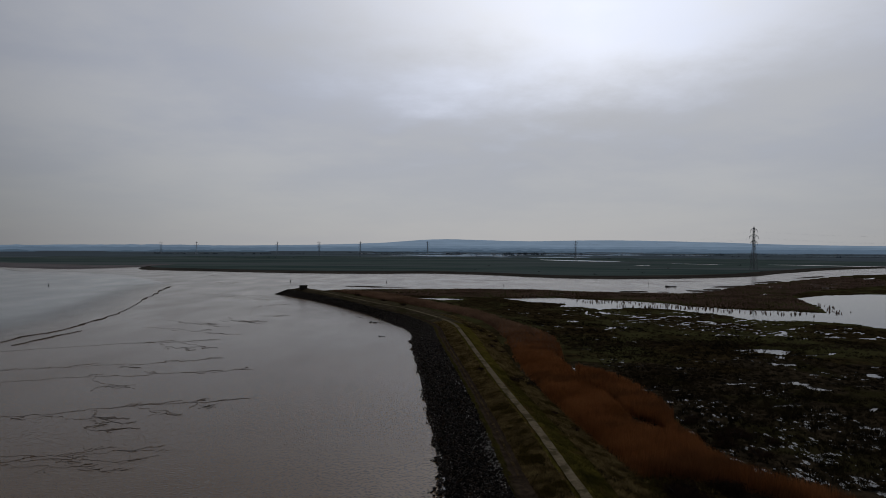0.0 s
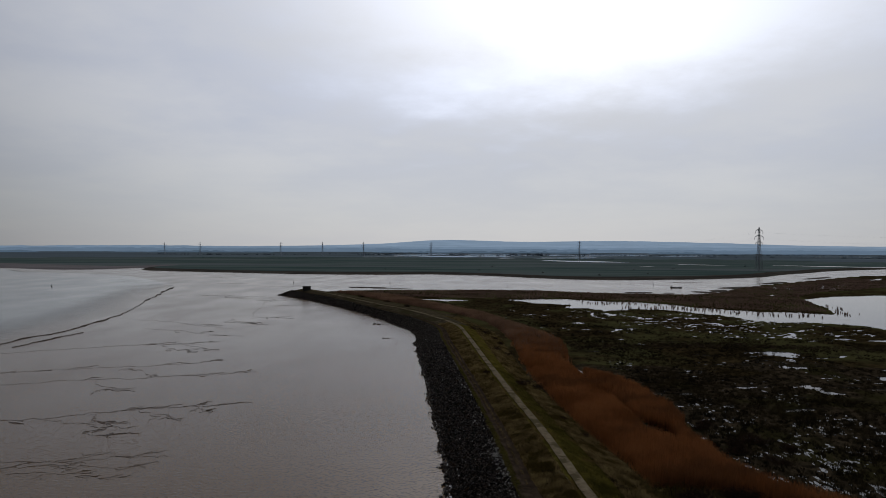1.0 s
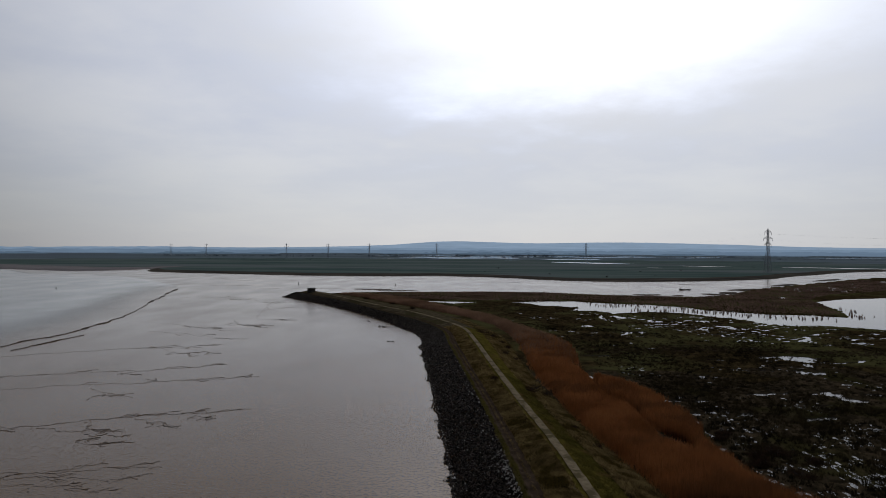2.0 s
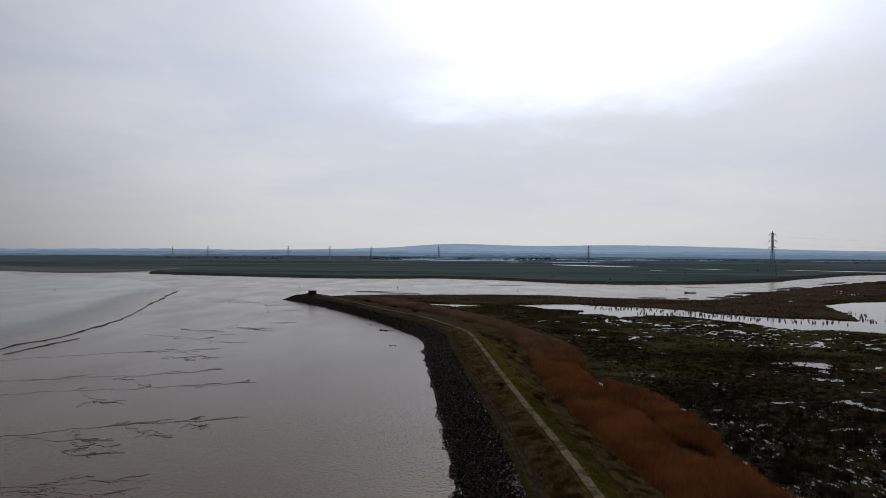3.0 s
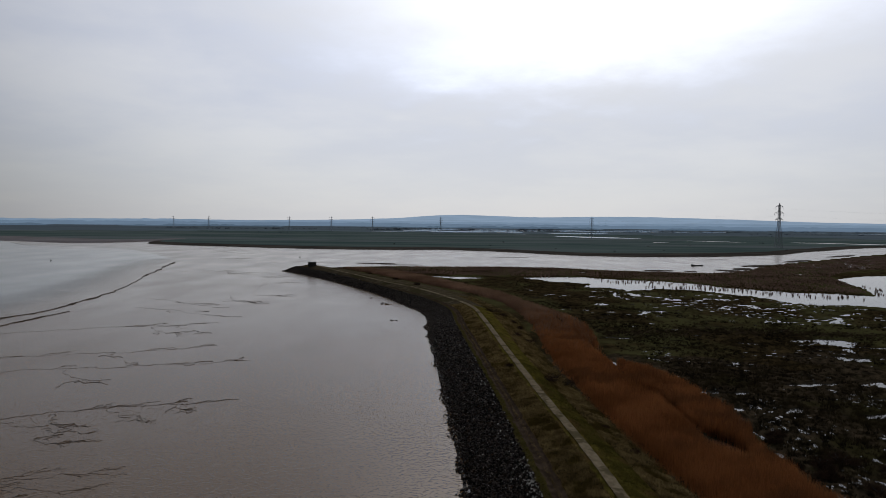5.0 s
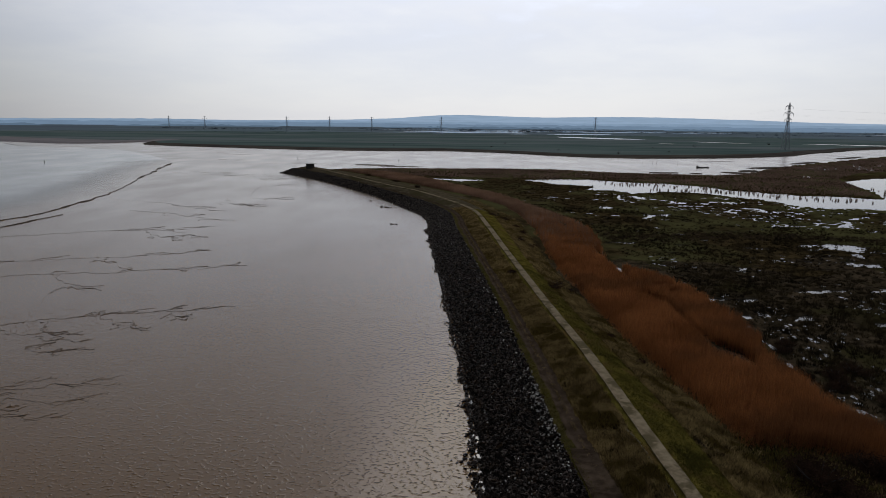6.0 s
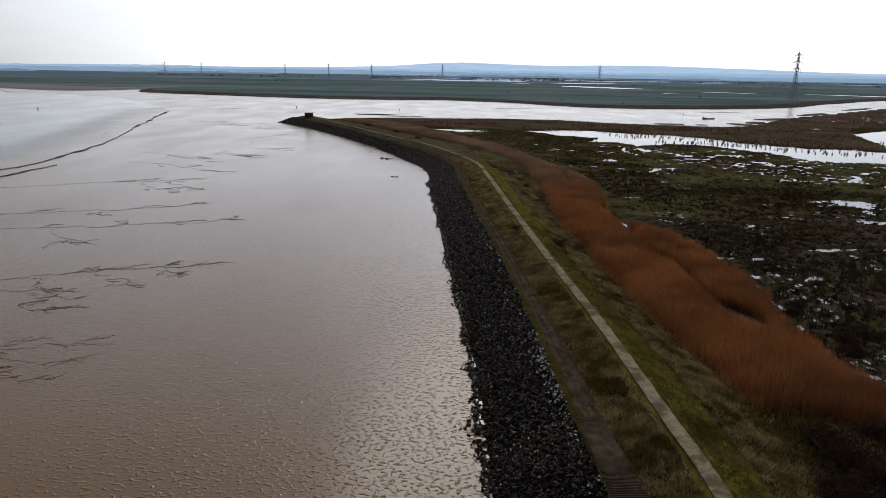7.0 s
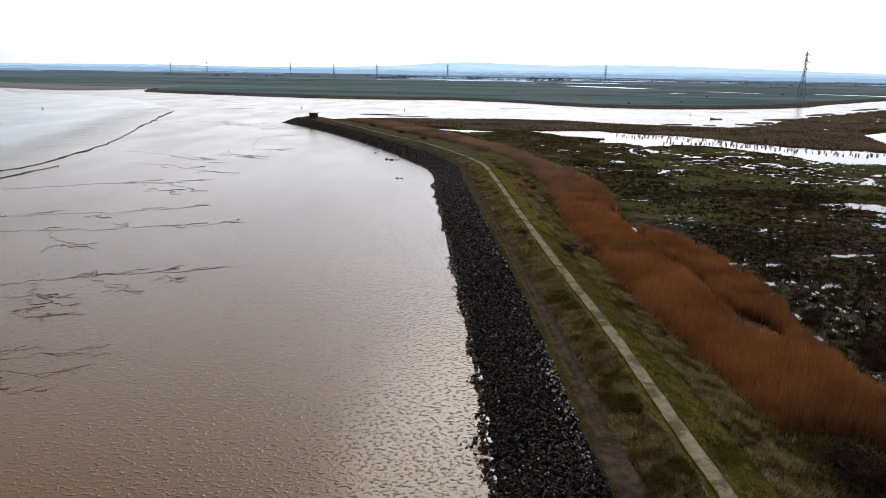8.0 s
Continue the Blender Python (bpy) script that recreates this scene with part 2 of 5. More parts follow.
# far tidal mud, its purple-grey lightened to paint the haze
FAR_MUD = material("hazed_tidal_mud", (0.088, 0.076, 0.077), (0.130, 0.112, 0.112), 0.03, 0.8, 0.3, 1.0, (0.4, 1.6, 1), spec=0.1)
# farthest fields: distance haze is put into this blue-grey
HAZED_PASTURE = material("hazed_pasture", (0.085, 0.115, 0.130), (0.150, 0.185, 0.205), 0.006, 1.0, 0.2, 0.5, (0.35, 1.8, 1), 0.0,
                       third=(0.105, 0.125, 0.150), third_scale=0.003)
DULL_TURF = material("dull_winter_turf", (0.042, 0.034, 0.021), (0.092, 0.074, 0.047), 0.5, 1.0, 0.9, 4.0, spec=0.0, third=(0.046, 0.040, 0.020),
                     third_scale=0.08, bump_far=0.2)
# twigs of the far belts, with haze mixed into a bluish colour
FAR_LEAF = material("hazed_hedge_leaves", (0.050, 0.068, 0.088), (0.080, 0.104, 0.130), 0.05, 1.0, island=0.2, spec=0.0)
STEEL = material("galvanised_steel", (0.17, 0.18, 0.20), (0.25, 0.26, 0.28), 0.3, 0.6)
# paler copy of STEEL for far pylons and cables, haze in its colour
FAR_STEEL = material("hazed_steel", (0.26, 0.30, 0.35), (0.34, 0.38, 0.43), 0.3, 0.7)
CONCRETE = material("stained_concrete", (0.030, 0.028, 0.025), (0.065, 0.060, 0.052), 0.8, 0.95, 0.5, 8.0)
EDGING = material("worn_edging", (0.10, 0.085, 0.060), (0.18, 0.155, 0.115), 5.0, 0.9, 0.5, 20.0, spec=0.1)
TIMBER = material("tarred_timber", (0.018, 0.016, 0.014), (0.04, 0.034, 0.03), 2.0, 0.8, 0.5)
MATTING = material("erosion_matting", (0.036, 0.026, 0.018), (0.072, 0.052, 0.036), 1.2, 0.9, 0.3, spec=0.0)


# ---- small tools ----
def mesh_object(name, verts, faces, mats, index=None, smooth=False, parent=None):
    """A mesh from arrays: verts N x 3, faces M x 3 or M x 4."""
    verts, faces = np.asarray(verts, dtype=np.float32), np.asarray(faces, dtype=np.int32)
    me = bpy.data.meshes.new(name)
    k = faces.shape[1]
    me.vertices.add(len(verts))
    me.vertices.foreach_set("co", verts.ravel())
    me.loops.add(faces.size)
    me.loops.foreach_set("vertex_index", faces.ravel())
    me.polygons.add(len(faces))
    me.polygons.foreach_set("loop_start", np.arange(0, faces.size, k, dtype=np.int32))
    for m in mats if isinstance(mats, (list, tuple)) else [mats]:
        me.materials.append(m)
    if index is not None:
        me.polygons.foreach_set("material_index", np.asarray(index, dtype=np.int32))
    me.polygons.foreach_set("use_smooth", np.full(len(faces), smooth))
    me.update(calc_edges=True)
    me.validate()
    ob = new(name, me)
    ob.parent = parent
    return ob


def part(name, bm, mat, parent, label=""):
    me = bpy.data.meshes.new(name)
    bm.to_mesh(me)
    bm.free()
    me.materials.append(mat)
    ob = new(name, me)
    ob.parent = parent
    return tagged(ob, label)


def sheet(nu, nv):
    """Quads of a grid with nu columns and nv rows of points."""
    i = np.arange(nu * nv).reshape(nv, nu)
    return np.stack([i[:-1, :-1], i[:-1, 1:], i[1:, 1:], i[1:, :-1]], -1).reshape(-1, 4)


def curve_points(pts, step):
    """A smooth line through a few points, with a point about every step metres."""
    p = np.array(pts, dtype=float)
    p = np.vstack([2 * p[0] - p[1], p, 2 * p[-1] - p[-2]])
    out = []
    for a, b, c, d in zip(p[:-3], p[1:-2], p[2:-1], p[3:]):
        n = max(2, int(np.linalg.norm(c - b) / step))
        t = np.linspace(0, 1, n, endpoint=False)[:, None]
        out.append(0.5 * (2 * b + (c - a) * t + (2 * a - 5 * b + 4 * c - d) * t ** 2 + (3 * b - a - 3 * c + d) * t ** 3))
    return np.vstack(out + [p[-2:-1]])


def away(pts, line):
    """The distance of each point from a line."""
    best = np.full(len(pts), 1e9)
    for a, b in zip(line[:-1], line[1:]):
        ab = b - a
        t = np.clip(((pts - a) @ ab) / max(ab @ ab, 1e-9), 0, 1)
        best = np.minimum(best, np.linalg.norm(pts - a - t[:, None] * ab, axis=1))
    return best


def inside(pts, poly):
    x, y = pts[:, 0], pts[:, 1]
    hit = np.zeros(len(pts), bool)
    for (ax, ay), (bx, by) in zip(poly, np.roll(poly, -1, 0)):
        cross = (ay > y) != (by > y)
        hit ^= cross & (x < (bx - ax) * (y - ay) / (by - ay + 1e-12) + ax)
    return hit


def depth_in(pts, poly):
    """How far inside a closed outline each point lies; negative outside."""
    poly = np.asarray(poly, float)
    d = away(pts, np.vstack([poly, poly[:1]]))
    return np.where(inside(pts, poly), d, -d)


def _hash(ix, iy, seed):
    h = (ix.astype(np.int64) * 374761393 + iy.astype(np.int64) * 668265263 + seed * 1442695041) & 0x7FFFFFFF
    h = ((h ^ (h >> 13)) * 1274126177) & 0x7FFFFFFF
    return ((h ^ (h >> 16)) & 0xFFFF) / 65535.0


def bumps(pts, size, seed=0, octaves=3):
    """Value noise in -1 to 1 over the plan, with patches of about that size."""
    total, amp, norm = np.zeros(len(pts)), 1.0, 0.0
    size = np.broadcast_to(np.asarray(size, float), (2,))
    for o in range(octaves):
        q = pts / size * 2 ** o + 17.3 * o
        i = np.floor(q).astype(int)
        f = q - i
        f = f * f * (3 - 2 * f)
        a, b = _hash(i[:, 0], i[:, 1], seed + o), _hash(i[:, 0] + 1, i[:, 1], seed + o)
        c, d = _hash(i[:, 0], i[:, 1] + 1, seed + o), _hash(i[:, 0] + 1, i[:, 1] + 1, seed + o)
        total += amp * (2 * ((a * (1 - f[:, 0]) + b * f[:, 0]) * (1 - f[:, 1]) + (c * (1 - f[:, 0]) + d * f[:, 0]) * f[:, 1]) - 1)
        norm += amp
        amp *= 0.55
    return total / norm


def step01(v, a, b):
    t = np.clip((v - a) / (b - a), 0, 1)
    return t * t * (3 - 2 * t)


RNG = np.random.default_rng(7)


def scatter(name, shapes, where, size, mat, parent=None, lean=0.0, tall=None):
    """Many copies of small shapes joined into one mesh. shapes: list of (verts, tris); where: N x 3; size: N."""
    V, T, base = [], [], 0
    kind = RNG.integers(0, len(shapes), len(where))
    turn = RNG.uniform(0, 2 * np.pi, len(where))
    tall = np.ones(len(where)) if tall is None else tall
    for k, (sv, st) in enumerate(shapes):
        pick = np.where(kind == k)[0]
        if not len(pick):
            continue
        c, s = np.cos(turn[pick]), np.sin(turn[pick])
        v = np.repeat(sv[None], len(pick), 0) * size[pick][:, None, None]
        x = v[..., 0] * c[:, None] - v[..., 1] * s[:, None]
        y = v[..., 0] * s[:, None] + v[..., 1] * c[:, None]
        z = v[..., 2] * tall[pick][:, None]
        out = np.stack([x + lean * z, y, z], -1) + where[pick][:, None]
        V.append(out.reshape(-1, 3))
        T.append((st[None] + (np.arange(len(pick)) * len(sv))[:, None, None]).reshape(-1, 3) + base)
        base += len(pick) * len(sv)
    return mesh_object(name, np.vstack(V), np.vstack(T), mat, parent=parent)


def blade_shape(rng, blades, spread, wide, droop, low=0.6):
    """A tuft of thin pointed blades about one unit high."""
    V, T = [], []
    for _ in range(blades):
        a, r = rng.uniform(0, 6.28), rng.uniform(0, spread)
        h, tilt = rng.uniform(low, 1.0), rng.uniform(0.2, 1.0) * droop
        b = rng.uniform(0, 6.28)
        foot = np.array([r * np.cos(a), r * np.sin(a), -0.05])
        side = np.array([-np.sin(b), np.cos(b), 0]) * wide
        top = foot + np.array([np.cos(a) * tilt, np.sin(a) * tilt, h])
        n = len(V)
        V += [foot - side, foot + side, top]
        T.append((n, n + 1, n + 2))
    return np.array(V), np.array(T)


def rock_shape(rng, points=11):
    """An angular stone about one unit across."""
    bm = bmesh.new()
    for _ in range(points):
        d = Vector(rng.normal(size=3)).normalized()
        bm.verts.new(Vector((d.x * 0.55, d.y * 0.48, d.z * 0.40)) * rng.uniform(0.72, 1.18))
    bmesh.ops.rotate(bm, verts=bm.verts, matrix=Euler(rng.uniform(-0.7, 0.7, 3)).to_matrix())
    bmesh.ops.convex_hull(bm, input=bm.verts)
    bmesh.ops.delete(bm, geom=[v for v in bm.verts if not v.link_faces], context="VERTS")
    bmesh.ops.triangulate(bm, faces=bm.faces)
    bm.verts.index_update()
    out = np.array([v.co[:] for v in bm.verts]), np.array([[v.index for v in f.verts] for f in bm.faces])
    bm.free()
    return out


# ---- plan lines, all in metres: x along the shore's width, y away along the bank ----
LINE_W = [(3.3, -60), (3.3, 60), (3.2, 85), (2.8, 104), (1.4, 130), (-0.9, 168), (-3.2, 205), (-5.2, 240), (-14, 266), (-25, 295), (-44, 335), (-68, 379), (-90, 413), (-97, 424)]
LINE_R = [(11, -60), (11, 60), (10.4, 84), (9.8, 104), (8.6, 129), (6.2, 168), (3.9, 203), (2.2, 232), (-5, 259), (-16, 284), (-33, 321), (-56, 368), (-80, 409), (-90, 424)]
LINE_P = [(18.2, -60), (18.1, 60), (17.7, 83), (17.0, 104), (15.4, 129), (13.4, 168), (11.8, 203), (9.4, 233), (0.9, 261), (-9.5, 287), (-25, 315), (-45, 356), (-69, 403), (-84, 427)]
LINE_L = [(27.5, -60), (27.5, 60), (27.6, 88), (26.2, 104), (24.2, 129), (22.4, 168), (22.6, 205), (21.5, 236), (12, 284), (2, 312), (-12, 340), (-35, 382), (-58, 425), (-74, 436)]
REED_L = [(27.6, 88), (26, 104), (24.6, 118), (24.0, 142), (23.4, 162), (24.4, 188), (25.2, 212), (25.2, 238), (22.0, 266), (11.5, 297), (1, 318), (-13, 345), (-35, 388), (-56, 425), (-72, 436)]
REED_R = [(46, 70), (42, 90), (40.6, 97), (41, 105), (41.6, 114), (43.6, 122), (44, 138), (43, 148), (40.5, 156), (36, 168), (39, 196), (40, 212), (36, 240), (31, 260), (26, 284), (20, 304), (8, 332), (-7, 368), (-22, 397), (-42, 423)]
DITCH = [(38.2, 105), (37.2, 111), (36, 118), (36, 136), (34.6, 141), (35.8, 170), (34.8, 209), (34.9, 231), (28, 252)]
RIVER_NEAR = [(-84, 434), (-66, 448), (-45, 456), (-27, 460), (2, 460), (38, 465), (73, 460), (104, 441), (120, 435), (150, 427), (168, 428), (194, 447), (238, 507),
              (330, 597), (458, 713), (527, 750), (900, 960), (2500, 1300)]
RIVER_FAR = [(-4600, 2600), (-1500, 1270), (-780, 1010), (-600, 915), (-520, 872), (-462, 845), (-428, 868), (-404, 925), (-386, 905), (-366, 846), (-320, 812), (-238, 778), (-170, 746), (-109, 733), (-50, 733),
             (-1, 742), (37, 722), (65, 708), (111, 656), (133, 636), (181, 626), (209, 635), (264, 647), (338, 691), (450, 805), (640, 960), (1100, 1180), (3000, 1640), (4700, 1900)]
POND_MAIN = [(44, 379), (61, 389), (76, 389), (88, 380), (113, 367), (126, 356), (134, 334), (150, 318), (183, 305), (196, 330), (212, 372), (218, 390), (248, 412), (284, 424),
             (335, 420), (420, 400), (330, 300), (230, 245), (168, 243), (166, 259), (150, 268), (138, 268), (131, 279), (129, 296), (120, 306), (111, 320), (98, 322), (84, 315),
             (75, 328), (64, 327), (72, 344), (55, 355)]
POND_SIDE = [(-11, 389), (1, 371), (10, 366), (22, 372), (24, 378), (8, 384)]
POOLS = [(58, 264, 5, 4), (71, 247, 7, 3.5), (77, 243, 4, 3), (97, 193, 8, 5), (101, 187, 6, 3), (76, 189, 5, 2.2), (56, 84, 3, 2), (73, 113, 1.5, 1.5),
         (80, 300, 4, 10), (50, 232, 6, 1.5), (132, 268, 10, 2), (33, 377, 9, 3), (36, 362, 6, 3), (128, 240, 7, 2)]


# narrow winding pools and inlets of the marsh, each with its half-width
INLETS = [([(84, 316), (76, 309), (71.5, 297), (74, 281)], 1.3), ([(52, 228.5), (57, 230), (62, 233.5)], 0.9), ([(63, 238), (68, 244), (74, 249), (82, 250.5)], 1.7), ([(71, 247), (74, 240), (76, 231)], 1.2),
          ([(70, 188), (74, 184.5), (78.5, 179.5)], 1.0), ([(85, 193), (92, 191), (97, 186), (95, 178)], 1.5), ([(97, 185), (106, 184), (114, 187)], 1.3), ([(60.5, 172.4), (63, 171.4)], 0.7),
          ([(62.5, 162.6), (66, 161.8)], 0.6), ([(74, 165), (80.5, 165.8)], 0.8), ([(63.5, 148.2), (67.5, 145.2)], 0.7), ([(96, 243), (101, 236), (105, 225)], 1.2), ([(112, 228), (118, 225), (126, 233)], 2.0),
          ([(53, 257), (58, 255.5)], 1.3), ([(27, 321), (32, 319)], 1.6), ([(84, 260), (94, 262), (104, 256)], 1.3), ([(44, 300), (52, 296), (57, 288)], 1.0), ([(86, 222), (95, 219)], 0.8), ([(56, 214), (63, 216)], 0.7),
          ([(98, 208), (108, 206)], 0.9), ([(34, 268), (40, 265)], 0.8), ([(44, 280), (50, 277)], 0.8), ([(60, 300), (66, 292)], 0.9), ([(86, 290), (96, 284), (108, 283)], 1.5)]
REED_FRINGE = curve_points([(41.5, 84), (41, 98), (43, 107), (44, 118), (46.5, 128), (47, 138), (45.5, 150)], 2)


def matched(step=0.7):
    """The four long lines of the bank with as many points each, so that stations face one another."""
    lines = [np.array(l, float) for l in (LINE_W, LINE_R, LINE_P, LINE_L)]
    rows = [[] for _ in lines]
    for k in range(len(LINE_W) - 1):
        n = max(2, int(np.linalg.norm(lines[2][k + 1] - lines[2][k]) / step))
        for line, out in zip(lines, rows):
            a, b, c, d = line[max(k - 1, 0)], line[k], line[k + 1], line[min(k + 2, len(line) - 1)]
            t = np.linspace(0, 1, n, endpoint=False)[:, None]
            out.append(0.5 * (2 * b + (c - a) * t + (2 * a - 5 * b + 4 * c - d) * t ** 2 + (3 * b - a - 3 * c + d) * t ** 3))
    return [np.vstack(r + [l[-1:]]) for r, l in zip(rows, lines)]


W_S, R_S, P_S, L_S = matched()
STATIONS = len(W_S)
TIP = step01(np.arange(STATIONS), STATIONS - 18, STATIONS - 1)


def bank_point(s, u):
    """A place on the bank: s is the station, u runs 0 (water's edge) 1 (stone top) 2 (path) 3 (landward toe)."""
    s, u = np.asarray(s, float), np.asarray(u, float)
    i = np.clip(np.floor(s).astype(int), 0, STATIONS - 2)
    f = (s - i)[:, None]
    w, r, p, l = (a[i] * (1 - f) + a[i + 1] * f for a in (W_S, R_S, P_S, L_S))
    a = np.clip(u, -0.5, 1)[:, None]
    b = np.clip(u - 1, 0, 1)[:, None]
    c = np.clip(u - 2, 0, 1.2)[:, None]
    xy = w + (r - w) * a + (p - r) * b + (l - p) * c
    h = np.interp(u, [-0.2, 0, 0.5, 1.0, 1.08, 1.4, 1.85, 2.0, 2.15, 2.5, 3.0, 3.2], [-0.7, -0.12, 1.5, 3.0, 3.1, 3.15, 3.85, 3.95, 3.9, 2.6, 0.95, 0.3])
    tip = np.interp(s, np.arange(STATIONS), TIP)
    return np.column_stack([xy, h * (1 - 0.8 * tip) - 0.15 * tip])


def station_of(y):
    return np.interp(y, P_S[:, 1], np.arange(STATIONS))


# ---- ground and water ----
def build_ground():
    r = np.concatenate([np.linspace(0, 600, 61), np.geomspace(640, 4900, 30)])
    a = np.linspace(0, 2 * np.pi, 145)
    R, A = np.meshgrid(r, a)
    pts = np.column_stack([(R * np.cos(A)).ravel(), 150 + (R * np.sin(A)).ravel()])
    z = 0.02 * bumps(pts, 60, 3) * step01(R.ravel(), 0, 50)
    z -= 0.25 * step01(R.ravel(), 3500, 4900)
    tagged(mesh_object("ground", np.column_stack([pts, z]), sheet(len(r), len(a)), MUD, smooth=True),
           "wet brown tidal mudflat shining under a thin film of water", "mudflat", kind="structure")
    # open water beyond the mud bank
    edge = curve_points([(-130, -80), (-131, 150), (-131, 218), (-131, 250), (-136, 290), (-141, 318), (-154, 365), (-179, 450), (-193, 512)], 5)
    edge = edge + 1.5 * np.column_stack([bumps(edge, 14, 5), bumps(edge, 14, 6)])
    far = curve_points([(-1900, -80), (-1900, 900), (-1500, 1480), (-800, 1090), (-590, 905), (-480, 780), (-420, 740), (-330, 700), (-250, 600)], 40)
    n = 120
    f = lambda l: np.array([np.interp(np.linspace(0, len(l) - 1, n), np.arange(len(l)), l[:, k]) for k in (0, 1)]).T
    e, o = f(edge), f(far)
    g = np.linspace(0, 1, 44) ** 2.4
    xy = np.stack([e * (1 - t) + o * t for t in g], 1).reshape(-1, 2)
    sea = tagged(mesh_object("water", np.column_stack([xy, np.full(len(xy), 0.035)]), sheet(len(g), n), WATER, smooth=True),
                 "smooth grey-green open estuary water beyond the mud", "water", kind="structure")
    out = away(xy, edge) + 6.0 * bumps(xy, (14, 40), 7, 3) * step01(away(xy, edge), 2, 20)
    depth = sea.data.attributes.new("depth", "FLOAT", "POINT")
    depth.data.foreach_set("value", step01(out, 0.0, 42.0).astype(np.float32))
    return edge


WATER_EDGE = build_ground()


def land_outline():
    toe = (L_S * 0.55 + P_S * 0.45)[::6]
    near = curve_points(RIVER_NEAR, 12)
    near = near + np.column_stack([bumps(near, 18, 8), bumps(near, 18, 9)]) * 2.0
    return np.vstack([toe, near, [(2600, -900), (27.5, -900)]])


LAND = land_outline()


def ditch_wide(pts):
    """Stretches where the ditch in the reeds opens out into standing water."""
    return sum(np.exp(-((pts[:, 1] - y) / a) ** 2) for y, a in ((113, 3.6),)) + 0.45 * sum(np.exp(-((pts[:, 1] - y) / a) ** 2) for y, a in ((138, 2.5), (169, 8.0), (223, 7.0)))


def marsh_height(pts):
    d = depth_in(pts, LAND)
    z = 1.02 + 0.10 * bumps(pts, 7, 21, 4) + 0.10 * bumps(pts, (26, 18), 22)
    # little pools where the turf is low, long across the view
    wet = bumps(pts, (7.5, 3.2), 31, 4) + 0.22 * bumps(pts, (1.9, 1.2), 37, 2)
    zone = step01(bumps(pts, 70, 33, 2), -0.25, 0.35)
    z -= 0.62 * step01(wet, 0.25 - 0.16 * zone + 0.12 * (1 - step01(pts[:, 1], 150, 200)), 0.44) * step01(d, 8, 18)
    for line, half in INLETS:
        c, half = np.array(line, float), 0.72 * half
        near = np.all((pts > c.min(0) - 9) & (pts < c.max(0) + 9), axis=1)
        if near.any():
            q = away(pts[near], curve_points(line, 2.0)) + half * (1.1 * bumps(pts[near], (3.2, 2.2), 54, 3) + 0.5 * bumps(pts[near], 1.2, 55, 2))
            z[near] -= 0.6 * (1 - step01(q, 0.55 * half, 1.15 * half))
    # the drowned corner with its broken turf
    soaked = step01(pts[:, 0] + 0.25 * (pts[:, 1] - 225), 92, 106) * step01(pts[:, 1], 214, 228) * (1 - step01(pts[:, 1], 292, 306))
    z -= 0.5 * soaked * step01(bumps(pts, (4.0, 1.8), 39, 4), 0.04, 0.16)
    for x, y, a, b in POOLS:
        a, b = 0.8 * a, 0.75 * b
        q = ((pts[:, 0] - x) / a) ** 2 + ((pts[:, 1] - y) / b) ** 2 + 1.9 * bumps(pts, (3.4, 1.7), 41, 5)
        z -= 0.6 * (1 - step01(q, 0.5, 1.15))
    fringe = away(pts, REED_FRINGE)
    z -= 0.45 * (1 - step01(fringe + 1.6 * bumps(pts, 3, 52, 3), 0.1, 0.9)) * step01(bumps(pts, (3, 5), 53, 2), 0.12, 0.4)
    for pond in (POND_MAIN, POND_SIDE):
        q = depth_in(pts, pond) + 2.5 * bumps(pts, (9, 5), 44, 3)
        z -= 0.8 * step01(q, -1.0, 1.6)
    ditch = away(pts, curve_points(DITCH, 3)) + 0.8 * bumps(pts, 5, 47)
    z -= 0.6 * (1 - step01(ditch - 1.3 * ditch_wide(pts), 0.3, 1.3)) * np.maximum(step01(bumps(pts, 16, 48, 2), -0.15, 0.25), ditch_wide(pts))
    z = z * step01(d + 1.2 * bumps(pts, 9, 50), 0.0, 3.0) - 0.9 * (1 - step01(d, -0.5, 2.0))
    return np.where(d < -12, -1.2, z)


def build_marsh():
    rows = np.concatenate([np.linspace(-800, 10, 14), np.linspace(20, 56, 10), 120 * np.exp(np.arange(0, 1.50, 0.0028)) - 60, 120 * np.exp(np.arange(1.51, 3.2, 0.03)) - 60])
    rows = np.unique(np.round(rows, 3))
    cols = np.concatenate([np.arange(-0.30, 0.05, 0.0032), np.arange(0.05, 0.62, 0.0020), np.linspace(0.625, 0.9, 30), np.linspace(0.95, 3.0, 14)])
    S, Y = np.meshgrid(cols, rows)
    X = S * np.maximum(Y + 60, 60)
    pts = np.column_stack([X.ravel(), Y.ravel()])
    z = marsh_height(pts)
    tagged(mesh_object("marsh", np.column_stack([pts, z]), sheet(len(cols), len(rows)), [MARSH, WET_TURF],
                       (pts[:, 1] + 30 * bumps(pts, 22, 38, 4) < 168).reshape(len(rows), len(cols))[:-1, :-1].ravel().astype(int), smooth=True),
           "dark brown and olive salt marsh turf broken by pools", "marsh", kind="structure")
    pond = mesh_object("pond_water", [(20, -800, 0.70), (2500, -800, 0.70), (2500, 1150, 0.70), (900, 900, 0.70), (460, 690, 0.70), (225, 470, 0.70), (165, 420, 0.70), (100, 425, 0.70),
                                      (30, 450, 0.70), (-40, 440, 0.70), (-14, 350, 0.70), (30, 200, 0.70)], [list(range(12))], POND)
    tagged(pond, "still brackish marsh pools mirroring the grey sky", "pond", kind="structure")


build_marsh()


